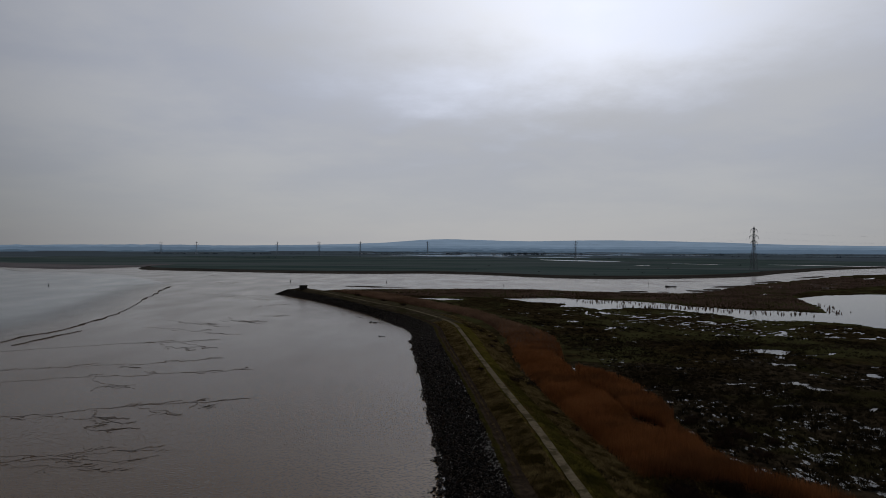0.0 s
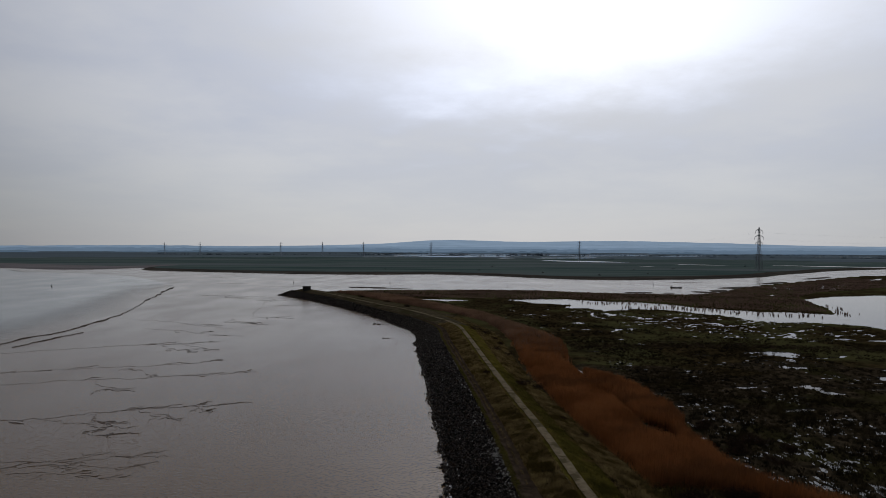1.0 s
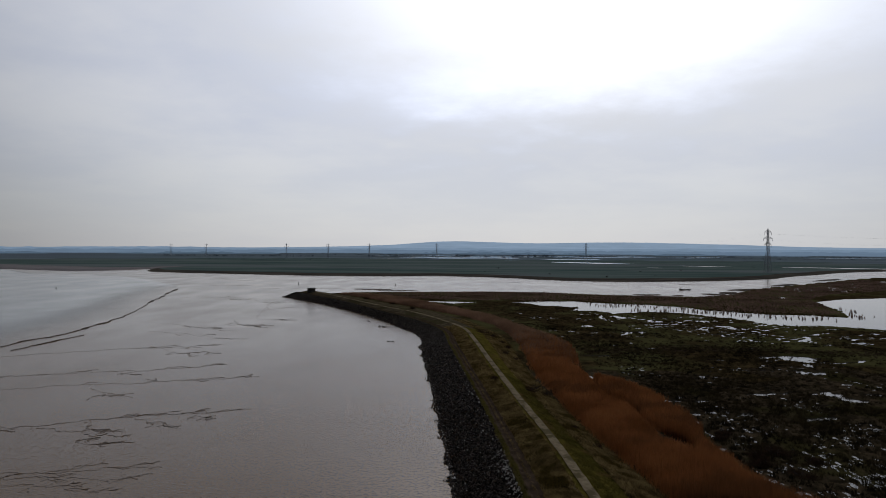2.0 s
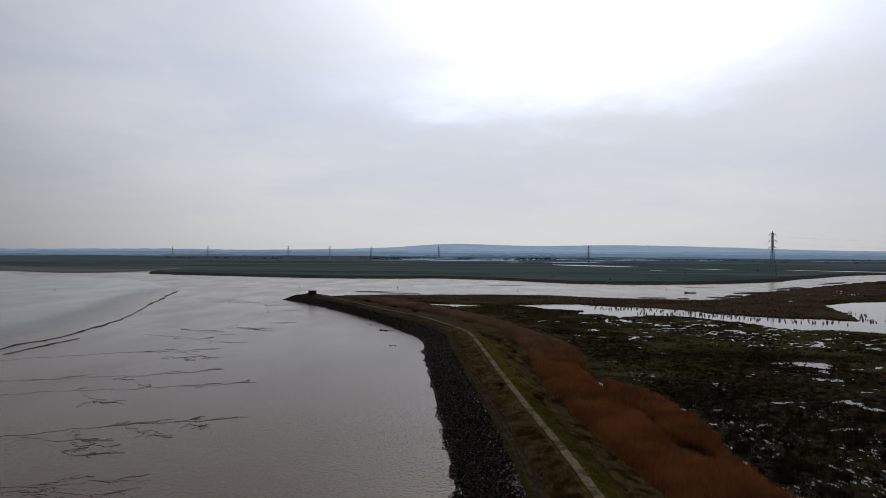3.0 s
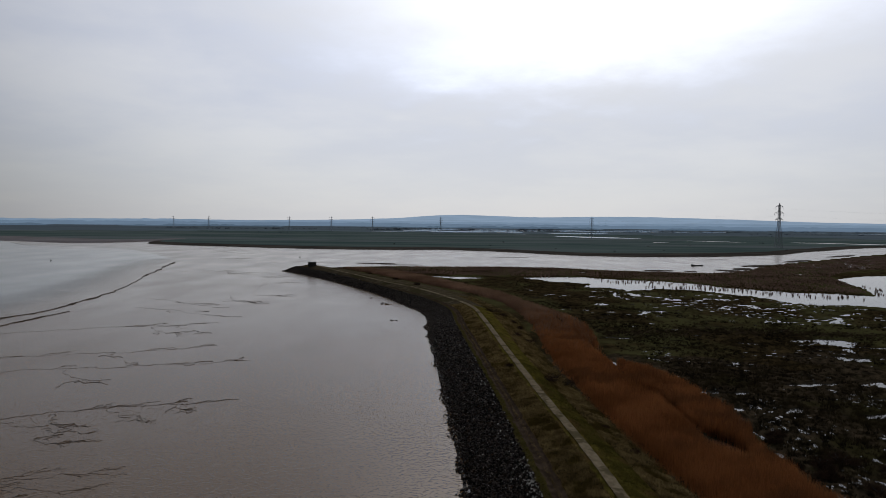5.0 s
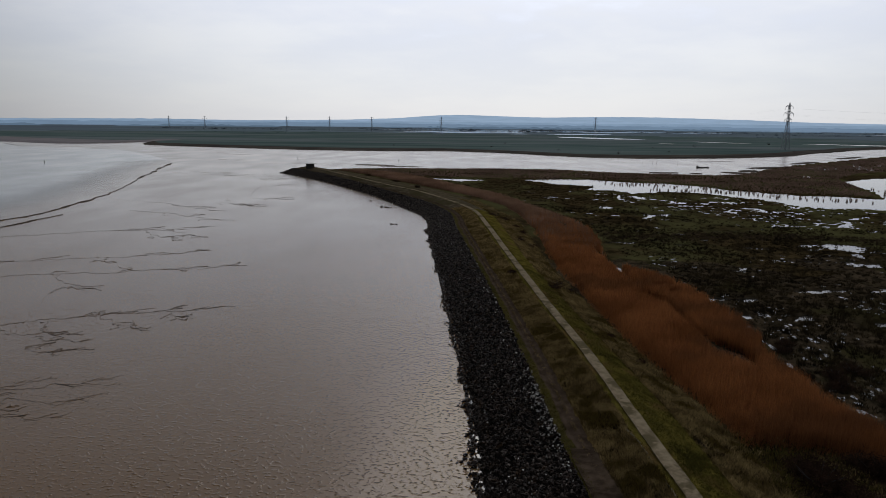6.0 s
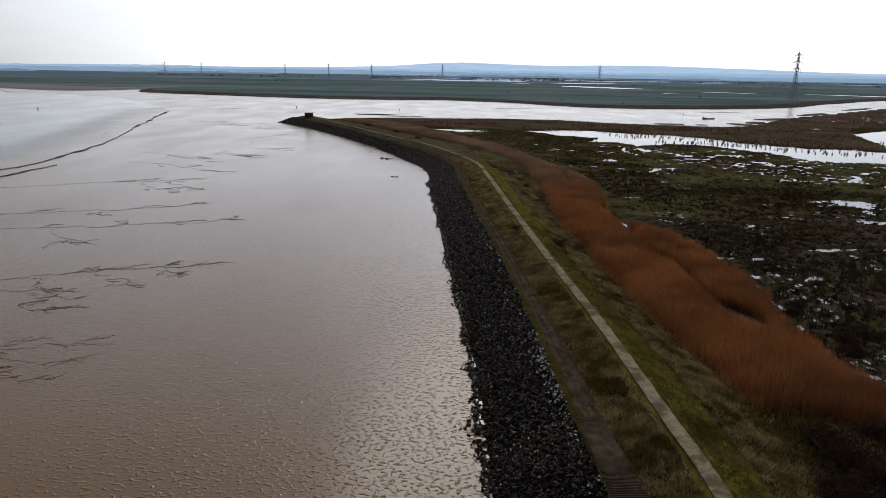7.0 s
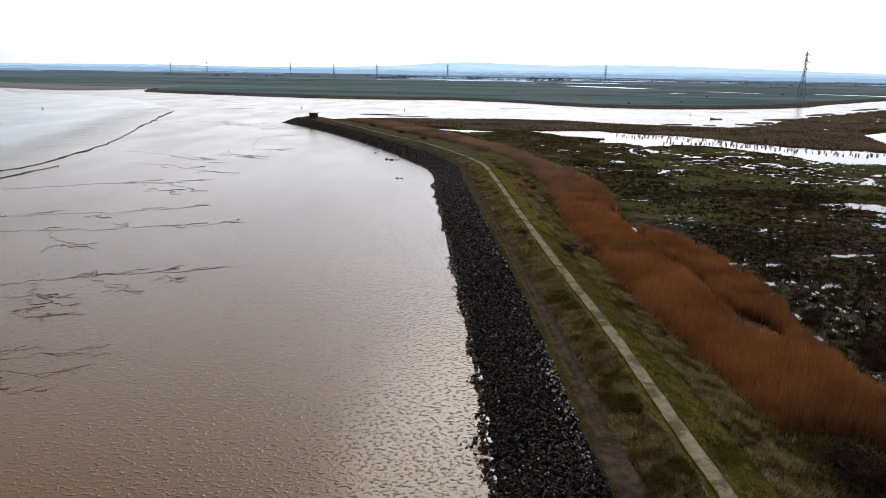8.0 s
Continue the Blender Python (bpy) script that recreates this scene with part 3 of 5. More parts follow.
def build_splashes():
    """Small bright splashes of standing water among the tussocks, too many to count."""
    rng = np.random.default_rng(57)
    shapes = []
    for k in range(10):
        t = np.linspace(0, 2 * np.pi, 11)[:-1]
        r = 0.5 * (1 + 0.75 * bumps(np.column_stack([np.cos(t), np.sin(t)]) * 2.5 + 11 * k, 1.0, 58, 2))
        shapes.append((np.vstack([[(0, 0, 0)], np.column_stack([r * np.cos(t), r * np.sin(t), np.zeros(10)])]), np.array([(0, 1 + i, 1 + (i + 1) % 10) for i in range(10)])))
    V, T, n = [], [], 0
    for x0, x1, y0, y1, count, wide, long, patch in ((44, 74, 100, 147, 1400, 0.55, 1.0, (9, 7)), (40, 62, 84, 102, 700, 0.5, 1.2, (8, 6)), (45, 100, 145, 180, 420, 0.9, 0.6, (12, 8)), (88, 150, 214, 300, 800, 1.8, 1.3, (16, 8)),
                                                     (30, 95, 200, 320, 420, 2.2, 1.0, (20, 12))):
        pts = rng.uniform((x0, y0), (x1, y1), (count, 2))
        pts = pts[bumps(pts, patch, 59, 2) + rng.uniform(-0.3, 0.3, count) > 0.16]
        pts = pts[depth_in(pts, POND_MAIN) < -1]
        pts = pts[away(pts, REED_FRINGE) > 1.5]
        z = marsh_height(pts)
        for (x, y), h in zip(pts[z > 0.72], z[z > 0.72]):
            sv, st = shapes[int(rng.integers(0, 10))]
            k = 0.35 + 0.9 * rng.random() ** 2
            a = rng.normal(0, 0.7)
            c, d = math.cos(a), math.sin(a)
            V.append(sv @ np.array([(c, d, 0), (-d, c, 0), (0, 0, 1)]) * (k * wide, k * long, 1) + (x, y, h + 0.025))
            T.append(st + n)
            n += len(sv)
    tagged(mesh_object("splashes", np.vstack(V), np.vstack(T), POND), "small bright splashes of water between the tussocks", "puddles", kind="stuff")


build_splashes()


def build_far_land():
    line = curve_points(RIVER_FAR, 14)
    line = line + np.column_stack([bumps(line, 30, 61), bumps(line, 30, 62)]) * 4.0
    back = np.column_stack([np.linspace(-4700, 4700, len(line)), 1400 + np.sqrt(np.maximum(4800 ** 2 - np.linspace(-4700, 4700, len(line)) ** 2, 0)) * 0.72])
    back[:, 1] = np.maximum(back[:, 1], line[:, 1] + 40)
    g = np.concatenate([[-0.002, 0.0, 0.002, 0.004], np.geomspace(0.008, 1, 34)])
    h = np.concatenate([[-0.8, 0.05, 1.1, 1.5], np.full(34, 1.6)])
    xy = np.stack([line * (1 - t) + back * t for t in g], 1)
    z = np.broadcast_to(h, xy.shape[:2]).copy()
    flat = xy.reshape(-1, 2)
    zz = z.ravel() + 0.12 * bumps(flat, 40, 63)
    zz[np.broadcast_to(h, xy.shape[:2]).ravel() < 0] = -0.8
    quads = sheet(len(g), len(line))
    col = np.tile(np.arange(len(g) - 1), len(line) - 1)
    mid = flat[quads].mean(1)
    left = np.repeat(line[:-1, 0] < -392, len(g) - 1)
    # painted haze: the blue-grey fields take over from about 1750 m
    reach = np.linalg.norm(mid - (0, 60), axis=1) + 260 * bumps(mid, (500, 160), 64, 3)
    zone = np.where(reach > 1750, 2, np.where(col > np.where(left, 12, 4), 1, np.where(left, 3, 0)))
    tagged(mesh_object("far_marsh", np.column_stack([flat, zz]), quads[:, ::-1], [BANK_MUD, FAR_MARSH, HAZED_PASTURE, FAR_MUD], zone, smooth=True),
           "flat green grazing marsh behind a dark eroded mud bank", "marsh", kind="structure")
    # pools on the far marsh
    for n, (x, y, a, b, turn) in enumerate([(318, 1380, 105, 34, -0.95), (380, 1850, 110, 50, 0.6), (460, 1135, 44, 8, -0.7), (640, 1060, 90, 12, -0.7), (215, 2260, 110, 120, 0.1), (60, 2120, 170, 70, 0.1), (300, 2420, 90, 90, 0.1), (-60, 2180, 60, 90, 0.0), (420, 2450, 60, 160, 0.0), (195, 2150, 60, 230, 0.0), (265, 2420, 80, 200, 0.0), (120, 2480, 110, 170, 0.0), (60, 1990, 90, 90, 0.1), (520, 2300, 50, 120, 0.0),
                                            (-20, 2500, 120, 50, 0.0), (640, 2350, 150, 90, 0.0), (850, 2250, 90, 60, 0.0), (190, 1680, 26, 14, 0.2), (1450, 2300, 180, 40, 0.0), (-120, 1900, 90, 14, 0.1),
                                            (250, 2600, 90, 40, 0.0), (330, 2560, 60, 150, 0.0), (0, 2600, 50, 110, 0.0), (150, 2620, 140, 90, 0.0), (480, 2600, 70, 90, 0.0), (760, 2540, 60, 130, 0.0), (980, 2450, 70, 120, 0.0), (330, 1010, 12, 6, -0.5),
                                            (760, 2900, 120, 60, 0.0), (930, 2950, 100, 50, 0.0), (1560, 2850, 90, 50, 0.0), (1800, 2900, 80, 40, 0.0), (40, 2900, 160, 50, 0.0), (250, 2980, 140, 60, 0.0), (-200, 2500, 70, 40, 0.0)]):
        t = np.linspace(0, 2 * np.pi, 49)[:-1]
        rim = 1 + 0.35 * bumps(np.column_stack([np.cos(t) * 2, np.sin(t) * 2]) + 13 * n, 1.0, 66, 3)
        px, py = a * rim * np.cos(t), b * rim * np.sin(t)
        v = np.column_stack([x + px * np.cos(turn) - py * np.sin(turn), y + px * np.sin(turn) + py * np.cos(turn), np.full(48, 1.85 + 0.03 * n)])
        tagged(mesh_object("flood_pool", v, [list(range(48))], POND), "shallow flood water lying on the far marsh", "pool", "pools on the far marsh", "structure")


build_far_land()


def build_hills():
    """The far rise of ground, a plain ring behind everything."""
    deg = np.linspace(-75, 75, 1501)
    az, p = np.radians(deg), np.column_stack([deg, np.zeros_like(deg)])
    ridge = 46 - 22 * step01(-deg, 4, 24) + 32 * np.exp(-((deg - 1) / 5.0) ** 2) + 25 * np.exp(-((deg - 12) / 9.0) ** 2) + 18 * np.exp(-((deg - 21) / 9) ** 2) + 8 * np.exp(-((deg + 27) / 4) ** 2)
    belt = step01(bumps(p, 4, 75, 3), -0.15, 0.3)
    # haze is put into the ring colours, bluer and paler with distance
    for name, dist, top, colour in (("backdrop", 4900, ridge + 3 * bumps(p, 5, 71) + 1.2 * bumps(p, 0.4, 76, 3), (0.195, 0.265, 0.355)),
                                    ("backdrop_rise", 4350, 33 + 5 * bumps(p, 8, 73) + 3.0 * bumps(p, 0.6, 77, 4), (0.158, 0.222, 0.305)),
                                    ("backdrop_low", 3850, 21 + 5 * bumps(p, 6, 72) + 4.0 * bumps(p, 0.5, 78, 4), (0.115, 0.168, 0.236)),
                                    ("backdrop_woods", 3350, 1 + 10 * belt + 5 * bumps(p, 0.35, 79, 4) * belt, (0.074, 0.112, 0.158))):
        k = len(az)
        c = np.column_stack([dist * np.sin(az), 60 + dist * np.cos(az) * 0.985])
        v = np.vstack([np.column_stack([c, np.full(k, -5.0)]), np.column_stack([c, top])])
        m = bpy.data.materials.new("far_haze_" + name)
        m.use_nodes = True
        b = m.node_tree.nodes["Principled BSDF"]
        b.inputs["Roughness"].default_value = 1.0
        b.inputs["Specular IOR Level"].default_value = 0.0
        place = m.node_tree.nodes.new("ShaderNodeNewGeometry")
        mp = m.node_tree.nodes.new("ShaderNodeMapping")
        mp.inputs["Scale"].default_value = (0.006, 0.006, 0.10)
        tex = m.node_tree.nodes.new("ShaderNodeTexNoise")
        tex.inputs["Scale"].default_value, tex.inputs["Detail"].default_value = 1.0, 8.0
        mix = m.node_tree.nodes.new("ShaderNodeMix")
        mix.data_type = "RGBA"
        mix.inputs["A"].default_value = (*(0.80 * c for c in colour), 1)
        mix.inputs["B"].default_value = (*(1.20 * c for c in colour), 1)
        m.node_tree.links.new(place.outputs["Position"], mp.inputs["Vector"])
        m.node_tree.links.new(mp.outputs[0], tex.inputs["Vector"])
        m.node_tree.links.new(tex.outputs["Fac"], mix.inputs["Factor"])
        m.node_tree.links.new(mix.outputs["Result"], b.inputs["Base Color"])
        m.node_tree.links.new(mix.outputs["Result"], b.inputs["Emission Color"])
        # a faint glow, part of the painted haze
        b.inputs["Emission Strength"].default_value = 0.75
        tagged(mesh_object(name, v, sheet(k, 2), m), "low hills and woods along the horizon, haze painted blue", "hills", kind="structure")


build_hills()


# ---- the sea bank ----
def build_bank():
    s = np.arange(0, STATIONS, 1.0)
    u = np.concatenate([[-0.2, -0.08], np.linspace(0, 1, 9), np.arange(1.02, 1.885, 0.018), [1.90, 1.95, 2.0, 2.06, 2.1], np.arange(2.13, 3.0, 0.035), [3.0, 3.2]])
    S, U = np.meshgrid(s, u, indexing="ij")
    v = bank_point(S.ravel(), U.ravel())
    shift = bumps(v[:, :2], (2.0, 3.5), 81, 3) * 0.35 * ((U.ravel() > 0.9) & (U.ravel() < 1.7))
    v[:, 0] += shift
    wear = np.interp(U.ravel(), [0, 1.1, 1.2, 1.5, 1.89, 1.9, 2.1, 2.15, 3], [0.05, 0.04, 0.05, 0.16, 0.05, 0.0, 0.0, 0.12, 0.16])
    v[:, 2] += wear * bumps(v[:, :2], 1.6, 82, 4)
    # two wheel ruts in the track
    for mid in (1.17, 1.29):
        v[:, 2] -= 0.17 * np.exp(-((U.ravel() - mid) / 0.032) ** 2) * (1 + 0.5 * bumps(v[:, :2], (2, 6), 85, 2))
    quads = sheet(len(u), len(s))
    c = v[quads].mean(1)
    mid = np.tile((u[:-1] + u[1:]) / 2, len(s) - 1)
    mid = mid + np.where(mid > 1.03, 0.045 * bumps(c[:, :2], (1.1, 4.0), 83, 4), 0)
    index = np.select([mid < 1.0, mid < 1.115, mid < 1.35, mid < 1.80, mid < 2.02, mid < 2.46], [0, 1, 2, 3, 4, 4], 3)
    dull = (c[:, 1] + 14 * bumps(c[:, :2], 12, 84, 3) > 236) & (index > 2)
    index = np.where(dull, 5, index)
    tagged(mesh_object("sea_bank", v, quads, [SHADED_ARMOUR_BED, VERGE, TRACK, ROUGH_GRASS, GREEN_GRASS, DULL_TURF], index, smooth=True),
           "earth sea bank with dark stone foot, dirt track and grass", "embankment", kind="structure")


build_bank()


def build_path():
    """The narrow hard path along the crest: a thin slab with worn edges."""
    c = P_S[:STATIONS - 12]
    t = np.gradient(c, axis=0)
    t /= np.linalg.norm(t, axis=1)[:, None]
    side = np.column_stack([t[:, 1], -t[:, 0]])
    base = bank_point(np.arange(len(c)), np.full(len(c), 2.0))[:, 2]
    half = 0.65 + 0.09 * bumps(c, 2.2, 91, 3)
    other = 0.54 + 0.09 * bumps(c, 2.2, 92, 3)
    cols = []
    for o, z in ((-1.0, -0.10), (-0.985, 0.055), (-0.5, 0.075), (0.0, 0.085), (0.5, 0.075), (0.985, 0.055), (1.0, -0.10)):
        w = half if o < 0 else other
        p = c + side * (o * w)[:, None]
        cols.append(np.column_stack([p, base + z + 0.015 * bumps(p, 0.9, 93)]))
    v = np.stack(cols, 1).reshape(-1, 3)
    tagged(mesh_object("path", v, sheet(7, len(c))[:, ::-1], PATH_TOP, smooth=False),
           "narrow pale grey surfaced footpath along the bank's crest", "path", kind="structure")


build_path()


# ---- creeks and bars on the mud ----
def ribbon(name, line, wide, mat, z=0.03, lip=0.07):
    """A shallow gully: two soft lips with a sunk middle, narrowing as wide says."""
    t = np.gradient(line, axis=0)
    t /= np.linalg.norm(t, axis=1)[:, None] + 1e-9
    side = np.column_stack([t[:, 1], -t[:, 0]])
    cols = []
    for o, h in ((-1, -0.035), (-0.88, lip), (-0.35, 0.002), (0, 0.0), (0.35, 0.002), (0.88, lip), (1, -0.035)):
        p = line + side * (o * wide)[:, None]
        cols.append(np.column_stack([p, np.full(len(line), z + h) * 1.0]))
    return np.stack(cols, 1).reshape(-1, 3), sheet(7, len(line))[:, ::-1]


def build_creek(points, w0, w1, sprigs, seed, wiggle=0.35, reach=1.0):
    """One gully that forks like a twig at its head, with short winding side gullies along its lower course."""
    rng = np.random.default_rng(seed)
    base = curve_points(points, 0.3)
    run = np.gradient(base, axis=0)
    run /= np.linalg.norm(run, axis=1)[:, None] + 1e-9
    sway = 1.6 * wiggle * (0.8 * bumps(base, 6.0 * reach, seed, 2) + 1.0 * bumps(base, 1.8 * reach, seed + 50, 2))
    base = base + np.column_stack([-run[:, 1], run[:, 0]]) * sway[:, None]
    lines = [(base, 0.060 * np.linspace(w0, 0.30 * w1, len(base)) * np.clip(0.9 + 0.9 * bumps(base, 2.4, seed + 90, 3), 0.25, 1.4))]
    hop = 0.28 * max(1.0, reach ** 0.6)

    def grow(p, d, a, settle, length, w, deep):
        """A branch from p that leaves the way d by the angle a, swings back towards settle, and forks."""
        n = max(4, int(length / hop))
        out, bend, forks = [p.copy()], 0.0, []
        for i in range(n):
            bend = 0.5 * bend + rng.normal(0, 0.20)
            a += bend + 0.16 * (settle - a)
            p = p + hop * np.array([d[0] * np.cos(a) - d[1] * np.sin(a), d[0] * np.sin(a) + d[1] * np.cos(a)])
            out.append(p.copy())
            if deep and i in (n // 3, (2 * n) // 3):
                forks.append((p.copy(), a))
        lines.append((np.array(out), np.linspace(w, 0.25 * w, len(out))))
        for q, b in forks:
            side = rng.choice([-1, 1])
            grow(q, d, b + side * rng.uniform(0.5, 0.9), settle + side * rng.uniform(0.05, 0.3), length * rng.uniform(0.3, 0.55), 0.6 * w, deep - 1)

    heads, sides = max(3, sprigs // 4), max(1, sprigs // 5)
    for k in range(heads + sides):
        head = k < heads
        f = 0.62 + 0.36 * (k + rng.uniform(0, 0.7)) / heads if head else rng.uniform(0.12, 0.75)
        i = min(int(f * (len(base) - 2)), len(base) - 3)
        d = base[min(i + 5, len(base) - 1)] - base[i]
        d /= np.linalg.norm(d) + 1e-9
        side = (-1) ** k if head else rng.choice([-1, -1, 1])
        w = max(0.009 * reach ** 0.5, float(lines[0][1][i]) * rng.uniform(0.4, 0.7))
        if head:
            grow(base[i], d, side * rng.uniform(0.5, 0.9), side * rng.uniform(0.05, 0.22), reach ** 0.8 * rng.uniform(3.0, 7.0), w, 2 if k % 3 == 0 else 1)
        else:
            grow(base[i], d, side * rng.uniform(1.0, 1.7), side * rng.uniform(-0.1, 0.25), reach ** 0.8 * rng.uniform(3, 6.5), w, 1)
    V, F, n = [], [], 0
    for k, (l, w) in enumerate(lines):
        if len(l) < 3:
            continue
        v, f = ribbon("gully", l, w, CREEK, 0.022 + 0.002 * (k % 5), min(0.012, 0.06 * float(np.max(w))))
        V.append(v)
        F.append(f + n)
        n += len(v)
    tagged(mesh_object("creek", np.vstack(V), np.vstack(F), CREEK, smooth=True), "dark branching drainage creek cut into the wet mud", "creek", "creeks on the mudflat", "structure")


CREEKS = [([(-100, 114), (-80, 121), (-64, 126), (-58, 130), (-51, 133), (-42, 134), (-34, 137)], 0.75, 0.16, 26, 1.0),
          ([(-80, 96), (-60, 98.5), (-47, 100), (-43, 99.2), (-37, 101)], 0.42, 0.10, 9, 0.8),
          ([(-75, 100), (-49, 102.6), (-44, 104), (-37, 104.6)], 0.22, 0.08, 4, 0.8),
          ([(-60, 98), (-45, 96), (-41, 94)], 0.20, 0.10, 3, 0.6),
          ([(-110, 146), (-90, 154), (-74, 158.5), (-65, 161), (-57, 164), (-50, 164.5), (-46, 168), (-41, 168)], 0.42, 0.14, 18, 1.2),
          ([(-118, 158), (-88, 171), (-72, 175), (-61, 180), (-55, 186)], 0.40, 0.14, 16, 1.3),
          ([(-124, 192), (-110, 201), (-95, 208), (-82, 213), (-74, 215), (-65, 219)], 0.40, 0.16, 12, 1.4),
          ([(-82, 212), (-75, 203), (-66, 199)], 0.24, 0.12, 5, 1.0),
          ([(-104, 252), (-88, 245), (-78, 238), (-66, 231)], 0.36, 0.18, 8, 1.6),
          ([(-128, 284), (-116, 279), (-100, 271), (-89, 262), (-72, 252)], 0.40, 0.20, 8, 1.8),
          ([(-83, 286), (-77, 271), (-68, 265)], 0.34, 0.22, 4, 1.8),
          ([(-166, 421), (-140, 406), (-105, 395)], 0.9, 0.45, 7, 3.0),
          ([(-182, 541), (-156, 543)], 0.8, 0.5, 2, 3.0),
          ([(-345, 800), (-300, 770), (-249, 717), (-193, 630), (-170, 622)], 2.6, 1.1, 9, 8.0),
          ([(-150, 496), (-114, 508), (-74, 508)], 0.7, 0.35, 3, 3.0),
          ([(-60.4, 127), (-57, 125.5), (-57.3, 123.8), (-55.6, 121.7), (-53, 121.3)], 0.26, 0.10, 4, 0.6),
          ([(-66, 123), (-57.3, 120.8), (-55.9, 119.2), (-50.5, 118.9)], 0.24, 0.10, 4, 0.7),
          ([(-55.1, 115.3), (-55.5, 117), (-53.4, 114.9), (-49.5, 114.3)], 0.20, 0.08, 3, 0.7),
          ([(-53, 130.3), (-50.4, 128.5), (-48.8, 127.1), (-46.7, 127.7), (-44.3, 124.6)], 0.26, 0.09, 6, 0.7),
          ([(-42.9, 133.7), (-40, 129.8)], 0.16, 0.08, 2, 0.5),
          ([(-76, 158.4), (-71, 151), (-68, 150), (-63.7, 146.4)], 0.26, 0.10, 6, 1.0),
          ([(-75.7, 292.1), (-84.5, 336.6), (-89.8, 371.6), (-91.9, 403.9)], 0.50, 0.30, 10, 2.2),
          ([(-82.4, 321.7), (-80.8, 337.1), (-75.8, 348.8)], 0.45, 0.25, 8, 2.2),
          ([(-74.5, 286.5), (-70.9, 290.6), (-64.0, 289.4)], 0.40, 0.25, 7, 2.0),
          ([(-89.8, 352.8), (-88.6, 378.5), (-82.3, 382.9)], 0.45, 0.25, 8, 2.2),
          ([(-85.3, 291.1), (-77.7, 273.8), (-68.0, 264.9)], 0.36, 0.20, 6, 1.8),
          ([(-81.6, 212.5), (-73.7, 210.2), (-64.9, 202.8), (-61.3, 203.0)], 0.26, 0.12, 6, 1.0),
          ([(-249.1, 647.3), (-244.4, 698.1), (-244.3, 756.2), (-186.9, 663.8)], 1.40, 0.60, 6, 5.0),
          ([(-171.6, 449.7), (-142.0, 421.2), (-108.0, 405.4)], 0.80, 0.40, 4, 3.0)]
for _k, (_p, _a, _b, _n, _r) in enumerate(CREEKS):
    build_creek(_p, _a, _b, _n, 300 + 3 * _k, 0.55 + 0.25 * _r, _r)


def build_mud_edge():
    """The low broken cliff of mud along the open water."""
    for pts, w in (([(-131, 170), (-131, 224), (-129, 236), (-129.5, 250), (-131.5, 270), (-136.5, 300), (-140, 316)], 1.3), ([(-122.5, 205), (-122.3, 217), (-121.8, 228), (-121, 240)], 0.8),
                   ([(-163, 400), (-180, 458), (-190, 500)], 2.6), ([(-138, 308), (-148, 345), (-157, 374), (-166, 410)], 1.3)):
        line = curve_points(pts, 1.0)
        line = line + 1.6 * np.column_stack([bumps(line, 9, 210, 4), bumps(line, 9, 211, 4)])
        wide = 1.0 * w * np.clip(0.3 + 2.2 * bumps(line, 7, 212, 4), 0.04, 1.5) * np.sin(np.linspace(0.02, np.pi - 0.02, len(line))) ** 0.8
        v, f = ribbon("cliff", line, wide * 0.6, MUD_BAR, 0.05, 0.14)
        tagged(mesh_object("mud_ledge", v, f, MUD_BAR, smooth=True), "dark crumbling ledge of mud above the open water", "mud ledge", kind="structure")


build_mud_edge()


def build_bar(x, y, a, b, turn, h, seed):
    """A low island of mud or marsh with a ragged outline."""
    t = np.linspace(0, 2 * np.pi, 65)[:-1]
    rim = 1 + 0.4 * bumps(np.column_stack([np.cos(t) * 2, np.sin(t) * 2]) + 9 * seed, 0.9, 220 + seed, 3)
    rings = []
    for r, z in ((1.0, -0.05), (0.93, h * 0.7), (0.7, h), (0.35, h * 1.05), (0.02, h * 1.05)):
        px, py = a * r * rim * np.cos(t), b * r * rim * np.sin(t)
        q = np.column_stack([x + px * np.cos(turn) - py * np.sin(turn), y + px * np.sin(turn) + py * np.cos(turn)])
        rings.append(np.column_stack([q, z + 0.08 * bumps(q, 3, 230)]))
    v = np.stack(rings, 0)
    i = np.arange(5 * 64).reshape(5, 64)
    j = np.roll(i, -1, 1)
    f = np.stack([i[:-1], j[:-1], j[1:], i[1:]], -1).reshape(-1, 4)
    tagged(mesh_object("mud_bar", v.reshape(-1, 3), f, MUD_BAR, smooth=True), "low dark bar of mud beside the river channel", "mud bar", "bars in the river", "structure")


for _k, _b in enumerate([(-47, 500, 13, 3, -0.15, 0.35), (-28, 486, 14, 1.6, 0.0, 0.2), (141, 452, 9, 2.2, 0.0, 0.35), (160, 449, 4, 1.5, 0.0, 0.3), (189, 458, 9, 5, -0.8, 0.4), (206, 474, 10, 6, 0.9, 0.45),
                         (238, 512, 22, 6, 0.45, 0.5), (300, 580, 26, 5, 0.75, 0.4), (400, 680, 40, 5, 0.75, 0.3), (60, 600, 16, 1.2, 0.1, 0.12), (230, 590, 20, 1.0, 0.3, 0.12)]):
    build_bar(*_b, _k)


